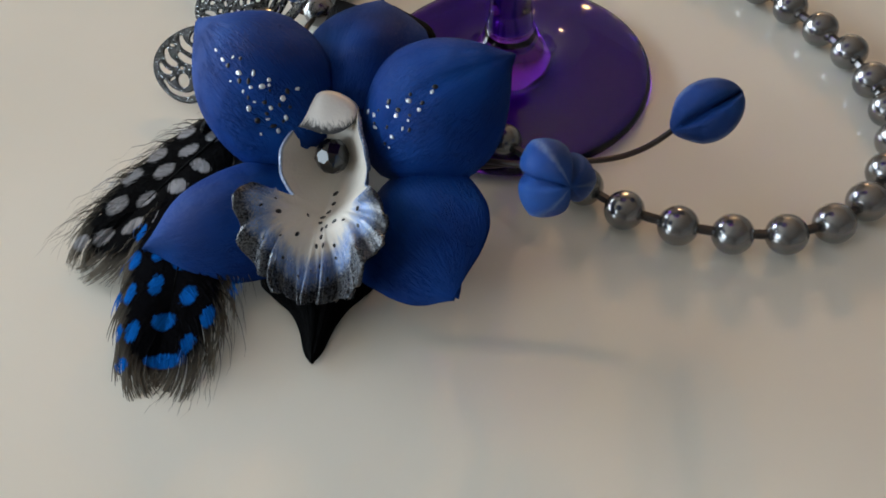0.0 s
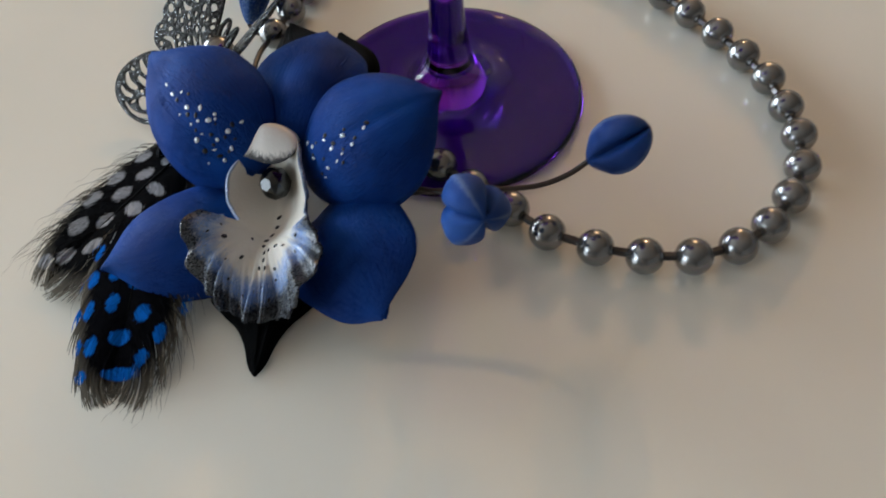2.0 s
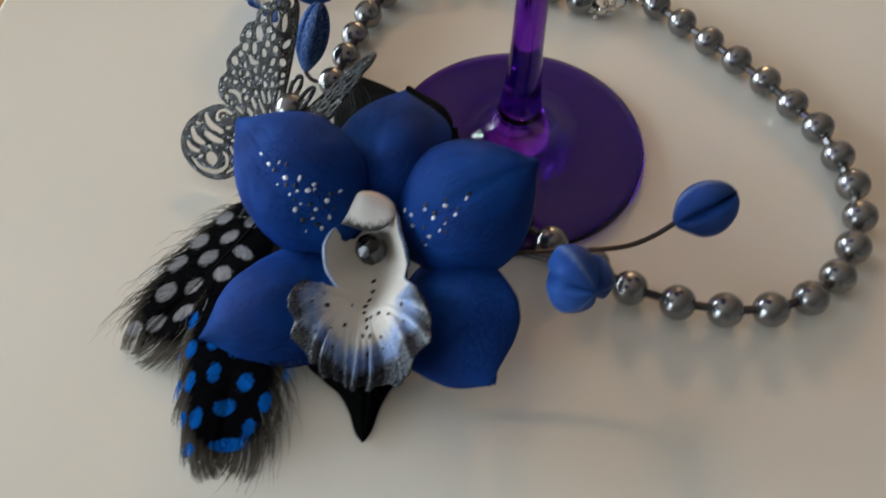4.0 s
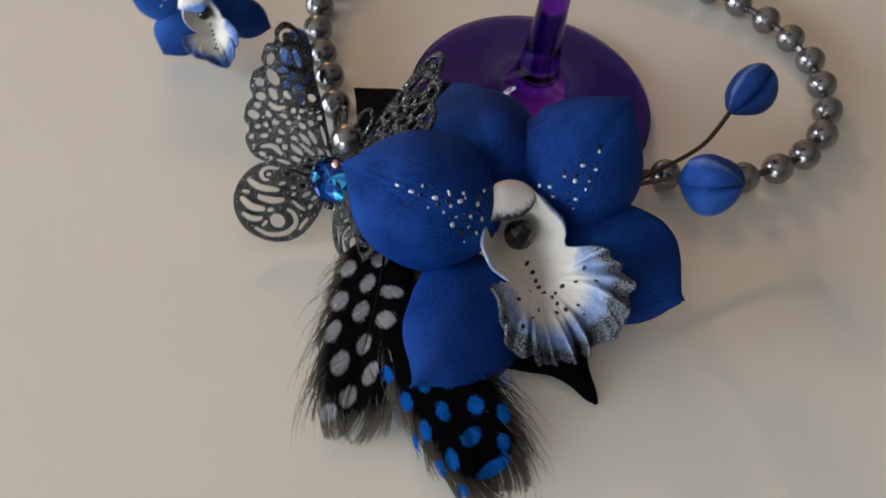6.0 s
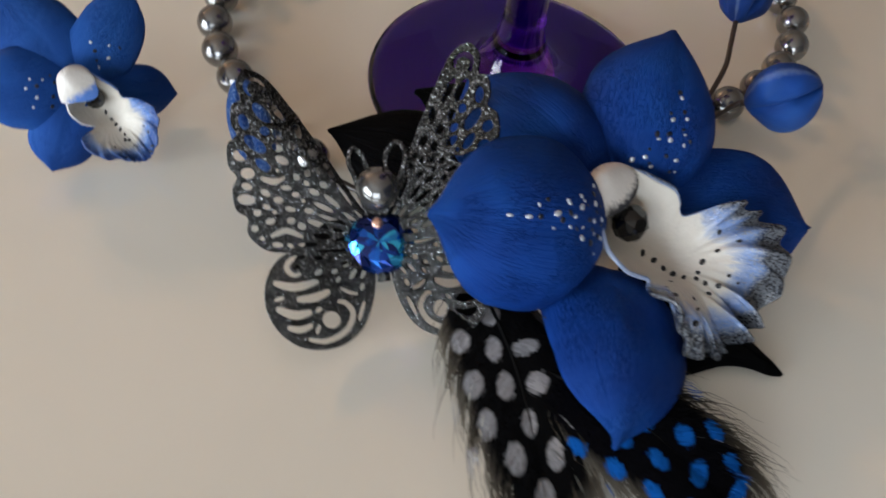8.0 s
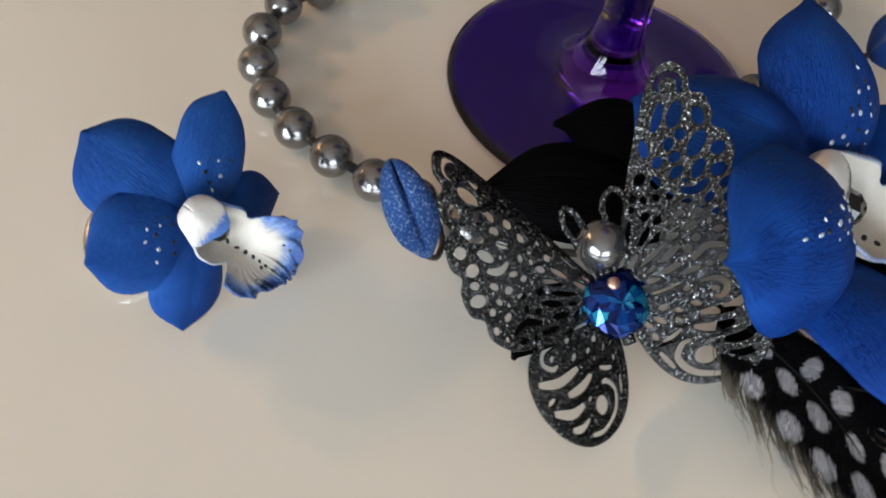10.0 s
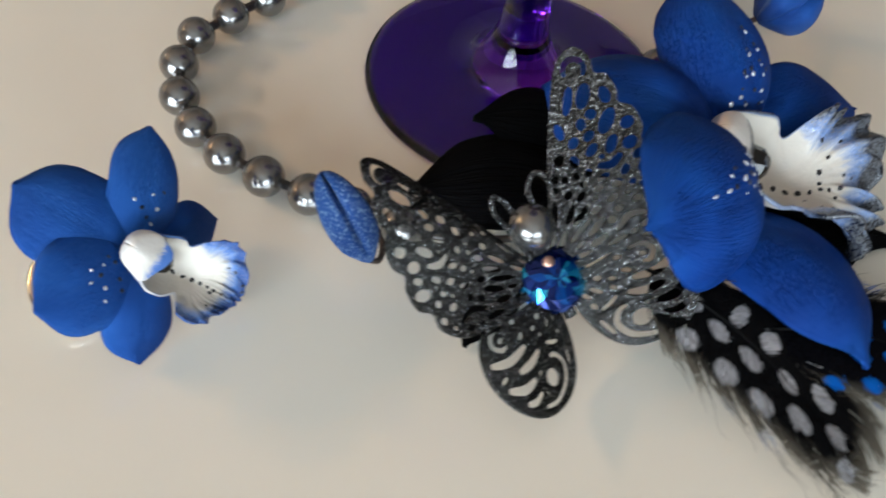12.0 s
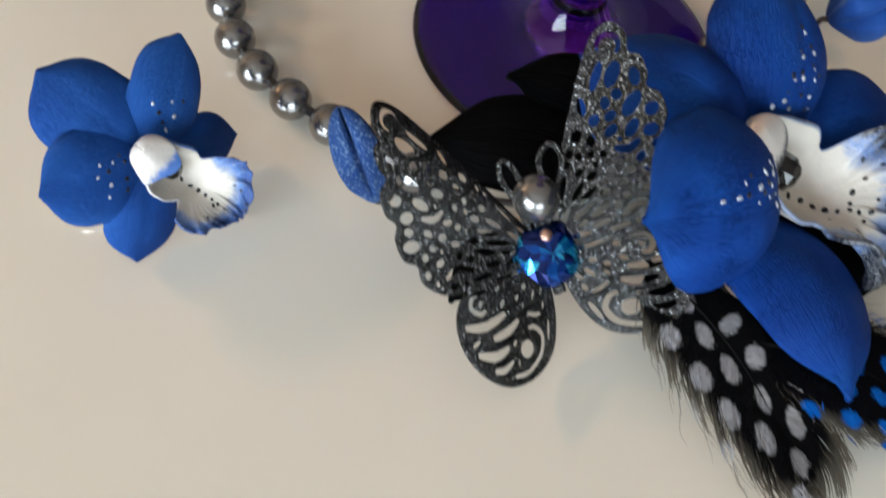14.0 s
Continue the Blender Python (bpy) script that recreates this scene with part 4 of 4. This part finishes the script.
FORE_HOLES = pierced(FORE, [slot(22.4, 30.6, 1.9, 1.1, -60, 190), ellipse(21.6, 25.6, 2.4, 1.2, 0.9), ellipse(25.1, 23.9, 1.6, 1.0, 1.4), ellipse(18.8, 26.2, 2.7, 0.8, 0.95), ellipse(23.2, 19.6, 2.5, 1.25, 0.7),
                            ellipse(26.2, 17.6, 1.3, 1.1, 0.3), ellipse(25.6, 9.2, 1.7, 1.1, 0.2), stroke([(21.6, 1.6), (18.5, 2.6), (15.4, 1.1)], 1.3), stroke([(22.6, 13.2), (20.2, 12.3), (18, 13.2)], 1.4)], 90, fore_cell, 5, 0.62, 0.6)
HIND_HOLES = pierced(HIND, [
    stroke([(15.2, -2.7), (18.0, -3.1), (19.2, -4.8), (18.0, -6.3), (16.6, -6.0)], 1.15), stroke([(22.1, -7.4), (18.2, -8.6), (13.4, -7.9)], 1.7),
    stroke([(18.2, -11.1), (14.6, -11.0), (11.4, -9.9)], 1.7), stroke([(22.2, -12.4), (18.9, -14.0), (15.4, -13.7)], 1.8),
    stroke([(20.5, -16.2), (18.0, -16.9), (15.4, -16.2)], 1.4), stroke([(16.6, -18.9), (12.8, -19.6), (8.7, -18.0), (7.0, -14.9), (8.4, -12.6), (10.2, -12.2)], 1.35),
    ellipse(11.6, -15.6, 2.0, 1.7, 0.3), stroke([(9.4, -9.6), (7.4, -10.6), (5.6, -11.0)], 0.9), stroke([(4.4, -12.6), (5.2, -14.6), (5.9, -16.4)], 1.0)],
    14, lambda cx, cy, rng: (rng.uniform(0.7, 1.3), rng.uniform(0.42, 0.6)), 9, 0.6, 0.5)
butterfly_label = "pierced gunmetal filigree wing"
for side, lean in ((1, 0.0), (-1, 2.4)):
    part("forewing", sheet(FORE, FORE_HOLES, side), GUNMETAL, necklace, butterfly_label)
    part("hindwing", sheet(HIND, HIND_HOLES, side), GUNMETAL, necklace, butterfly_label)
    part("antenna", tube([in_fly(1.0, 4, side, 1.2), in_fly(1.6 + lean, 11, side, 2.4), in_fly(2.4 + lean, 16, side, 2.6), in_fly(4.2 + 1.4 * lean, 17.8, side, 2.4), in_fly(5.2 + 1.5 * lean, 15.2, side, 2.0), in_fly(4.0 + 1.3 * lean, 11.5, side, 1.6), in_fly(2.2, 4, side, 1.0)], 0.00062), GUNMETAL, necklace, "looped gunmetal antenna")
part("body", tube([in_fly(0, -9, 1, 0.2), in_fly(0, -4, 1, 0.6), in_fly(0, 3, 1, 0.6), in_fly(0, 8, 1, 0.8)], 0.0013), GUNMETAL, necklace, "gunmetal butterfly body")
head = part("pearl", pearl_mesh, None, necklace, "grey pearl as the butterfly's head")
head.location = mm(27.4, 223.9, 18.9)
part("ring", tube([mm(26.2, 223.4, 15.8) + (FLY_Y * math.cos(a) + FLY_A * math.sin(a)) * 0.0024 for a in (k * math.pi / 6 for k in range(12))], 0.0004, 6, 3, True), SILVER, necklace, "silver ring under the pearl head")


def heart(turn):
    """The outline of a rounded heart, its notch towards the butterfly's head."""
    return 6.7 * (1 - 0.16 * math.exp(-(turn / 0.35) ** 2) + 0.05 * math.cos(2 * turn) * -1)


def gem():
    bm, rings, n = bmesh.new(), [], 16
    for k, (scale, z) in enumerate(((0.3, 2.5), (0.62, 2.1), (0.88, 1.0), (1.0, 0.0), (0.75, -1.0), (0.3, -1.6))):
        rings.append([bm.verts.new((scale * heart((a + math.pi) % (2 * math.pi) - math.pi) * math.sin(a) / 1000, scale * heart((a + math.pi) % (2 * math.pi) - math.pi) * math.cos(a) / 1000, z / 1000))
                      for a in (2 * math.pi * (j + 0.5 * (k % 2)) / n for j in range(n))])
    for a, b in zip(rings, rings[1:]):
        for j in range(n):
            bm.faces.new((a[j], a[(j + 1) % n], b[j]))
            bm.faces.new((a[(j + 1) % n], b[(j + 1) % n], b[j]))
    bm.faces.new(rings[0])
    bm.faces.new(rings[-1])
    return bm


stone = part("gem", gem(), CRYSTAL, necklace, "faceted blue heart crystal", smooth=False)
stone.matrix_basis = Matrix.Translation(FLY_O + FLY_Z * 0.0016 - FLY_A * 0.0012) @ Matrix((-FLY_Y, FLY_A, FLY_Z)).transposed().to_4x4()
pin = part("pin", revolve(mmr([(0, 0.6), (0.8, 0.55), (1.15, 0.25), (1.15, -0.3), (0, -0.3)]), Vector((0, 0, 0)), 14), COPPER, necklace, "small rose gold pin head in the crystal")
pin.matrix_basis = Matrix.Translation(FLY_O + FLY_A * 0.0024 + FLY_Z * 0.0036) @ FLY_Z.to_track_quat("Z", "Y").to_matrix().to_4x4()


# ---- the feathers ----
VANE = [(0, 0.55), (0.15, 0.85), (0.4, 1.0), (0.7, 0.95), (0.88, 0.62), (1, 0.28)]


def feather(parent, root, tip, bend, half, mat, seed, label, ragged, dots, count=250):
    rng = random.Random(seed)
    root, tip = mm(*root), mm(*tip)
    x = (tip - root)
    length = x.length
    x.normalize()
    z = Vector((0, 0, 1))
    z = (z - x * z.dot(x)).normalized()
    y = z.cross(x)

    def spine(s):
        return root + x * (length * s) + y * (bend * 0.001 * math.sin(math.pi * s)) + z * (0.0025 * math.sin(math.pi * s))

    bm = bmesh.new()
    uv, second = bm.loops.layers.uv.new("UVMap"), bm.loops.layers.uv.new("barb")
    for side in (1, -1):
        for i in range(count):
            s = 0.05 + 0.95 * i / count
            loose = rng.random() < (0.24 if side == ragged else 0.05)
            body = curve_at(VANE, s)
            lean = radians(66 - 58 * s ** 2.2 + rng.uniform(-2.5, 2.5) + (rng.uniform(-10, 14) if loose else 0))
            reach = half * 0.001 * body / max(math.sin(lean), 0.72) * rng.uniform(0.93, 1.04) * (rng.uniform(1.05, (1.38 if side == ragged else 1.15) - 0.3 * ease((s - 0.6) / 0.3)) if loose else 1)
            p, prev = spine(s), None
            wide = (0.0004 if not loose else 0.00012)
            fade = rng.uniform(0, 0.6)
            steps = 15
            clump = 0.25 * math.sin(i * 0.21 + seed) + 0.12 * math.sin(i * 0.53)
            for k in range(steps + 1):
                t = k / steps
                a = lean - radians(24) * t * t + (0.35 * clump * t * t if t > 0.5 else 0)
                q = p + (x * math.cos(a) + y * side * math.sin(a)) * (reach * t)
                q += z * (0.0006 * math.sin(2.2 * t) - 0.0028 * t * t + rng.uniform(-0.00012, 0.00012) + (0.002 * rng.random() * t if loose else 0))
                q.z = max(q.z, 0.0002)
                w = wide * (1 - 0.8 * max(0.0, t - 0.55) / 0.45)
                across = (y * side * math.cos(a) - x * math.sin(a)) * w
                flat = q - root
                along, over = flat.dot(x) * 1000, flat.dot(y) * 1000
                at = (max(1 - 0.5 * math.hypot((along - a_) / ra, (over - b_ + 0.15 * (along - a_)) / rb) for a_, b_, ra, rb in dots), fade)
                pair = (bm.verts.new(q - across), bm.verts.new(q + across), at, (t * (1.15 if loose else 1), fade))
                if prev:
                    f = bm.faces.new((prev[0], prev[1], pair[1], pair[0]))
                    for loop, src in zip(f.loops, (prev, prev, pair, pair)):
                        loop[uv].uv, loop[second].uv = src[2], src[3]
                prev = pair
    me = bpy.data.meshes.new("feather")
    bm.to_mesh(me)
    bm.free()
    ob = part("feather", add_tube(bmesh.new(), [spine(s / 14) for s in range(15)], 0.0005, 6, False, 0.25), QUILL, parent, label)
    tagged(part("vane", me, mat, ob), kind="stuff")
    return ob


WHITE_DOTS = [(4, -5, 2.4, 1.8), (6, 7, 2.4, 1.8), (15.2, -6.5, 2.4, 1.9), (11.5, 0.5, 2.2, 2.0), (18.3, -1.0, 2.6, 1.7), (19.3, 5.0, 1.6, 3.0), (23.9, -6.6, 2.7, 2.0), (25.6, -1.1, 2.8, 1.8), (26.4, 5.1, 2.3, 2.3),
              (31.5, -6.5, 2.9, 1.8), (32.9, 1.3, 2.8, 1.7), (33.9, 8.6, 2.4, 1.7), (38.4, -3.3, 3.0, 1.9), (39.5, 4.3, 2.9, 1.6), (45.5, 0.3, 2.8, 1.9), (49.9, -3.4, 2.2, 2.0), (27.8, -12.1, 2.6, 1.7), (37.3, -10.7, 2.8, 1.8)]
BLUE_DOTS = [(14, -9, 2.2, 1.6), (21.6, -8.2, 2.3, 1.5), (19.9, -2.8, 2.2, 1.6), (22.3, 2.8, 1.7, 2.2), (29.4, -7.5, 2.5, 1.3), (27.4, -2.1, 2.4, 1.5), (29.8, 5.4, 2.4, 2.0), (37.7, -5.5, 2.5, 1.4), (35.3, 0.8, 2.0, 2.8),
             (38.2, -8.8, 2.2, 1.2), (43.7, 2.2, 1.6, 4.6), (22.1, -12.6, 2.6, 1.5), (31.2, -10.8, 2.6, 1.3), (34.5, 10.2, 2.4, 1.6), (40, 6.8, 2.0, 1.6), (27.9, 15.1, 2.2, 1.4), (44.7, -6.7, 1.6, 1.5)]
feather(necklace, (21, 202, 12), (-15.5, 176.0, 4.6), 2, 17, PLUME_WHITE, 4, "black guinea fowl feather with white dots", -1, WHITE_DOTS)
feather(necklace, (5.6, 184, 10), (-3.9, 145.5, 2.8), 2, 17.6, PLUME_BLUE, 7, "black guinea fowl feather with blue dots", 1, BLUE_DOTS)

# ---- the earring ----
earring = tagged(new("earring"), "small blue clay orchid earring with silver clip on table", "earring")
EAR_O = (32, 295.0, 14.5)
EAR_F = (-0.52, -0.68, 0.53)
for tip, width, spots in (((51.1, 290.4, 27.4), 15, 7), ((35.6, 310, 31.6), 19, 0), ((18.2, 308.2, 20.8), 18.5, 10), ((17.3, 296.1, 1.9), 14.5, 0), ((47, 281.8, 4.7), 13, 0)):
    place = petal_place(EAR_O, tip, EAR_F, width, 3.0, 0.35, seed=tip[0], rib=0.3, wobble=0.3)
    ob = petal(earring, "petal", place, BLUE_EAR, 0.0008, 22, 16, "small petal of matt bright blue clay")
    for i, (u, v) in enumerate(scatter(spots, 0.25, 0.6, -0.5, 0.5, 0.3, 31 + spots, 0.08)) if spots else ():
        n = normal_at(place, u, v)
        dot(ob, place(u, v), n if n.dot(Vector(EAR_F)) > 0 else -n, 0.00036, (DOT_SILVER, DOT_BLACK)[i % 2])
spot = orchid_heart(earring, (30.4, 291, 14), (-0.16, -0.7, -0.7), (-0.55, -0.4, 0.68), 0.53, 1.0, 0.45, LIP_EAR, HOOD_EAR, (1.12, 0.0, 2.6, 3.4), (1.0, 0.4, 1.0), 2.0,
                    ("white clay lip with a blue frilled rim", "white clay hood with a blue brushed tip"), 0.5, 1.3)
for i in range(7):
    spot(0.4 + 0.07 * i, 0.04, 0.00048 - 0.00003 * i)
for u, v in scatter(14, 0.72, 0.95, -0.8, 0.8, 0.0, 5, 0.06):
    spot(u, v, 0.00034)
back = -Vector(EAR_F).normalized()
BK = mm(*EAR_O) + back * 0.003
part("clip", tube([BK, mm(37.5, 304, 12.5), mm(39.2, 310.5, 9.5), mm(35.5, 313.6, 7.6), mm(29.5, 312.6, 6.6), mm(27, 308, 4.6), mm(29, 303, 3.2)], 0.0013), SILVER, earring, "curved silver earring clip")
part("disc", revolve(mmr([(0, 0), (5, 0), (5, 0.8), (0, 0.8)]), Vector((0, 0, 0)), 24), SILVER, earring, "silver disc behind the petals").matrix_basis = Matrix.Translation(mm(*EAR_O) + back * 0.0022) @ back.to_track_quat("Z", "Y").to_matrix().to_4x4()
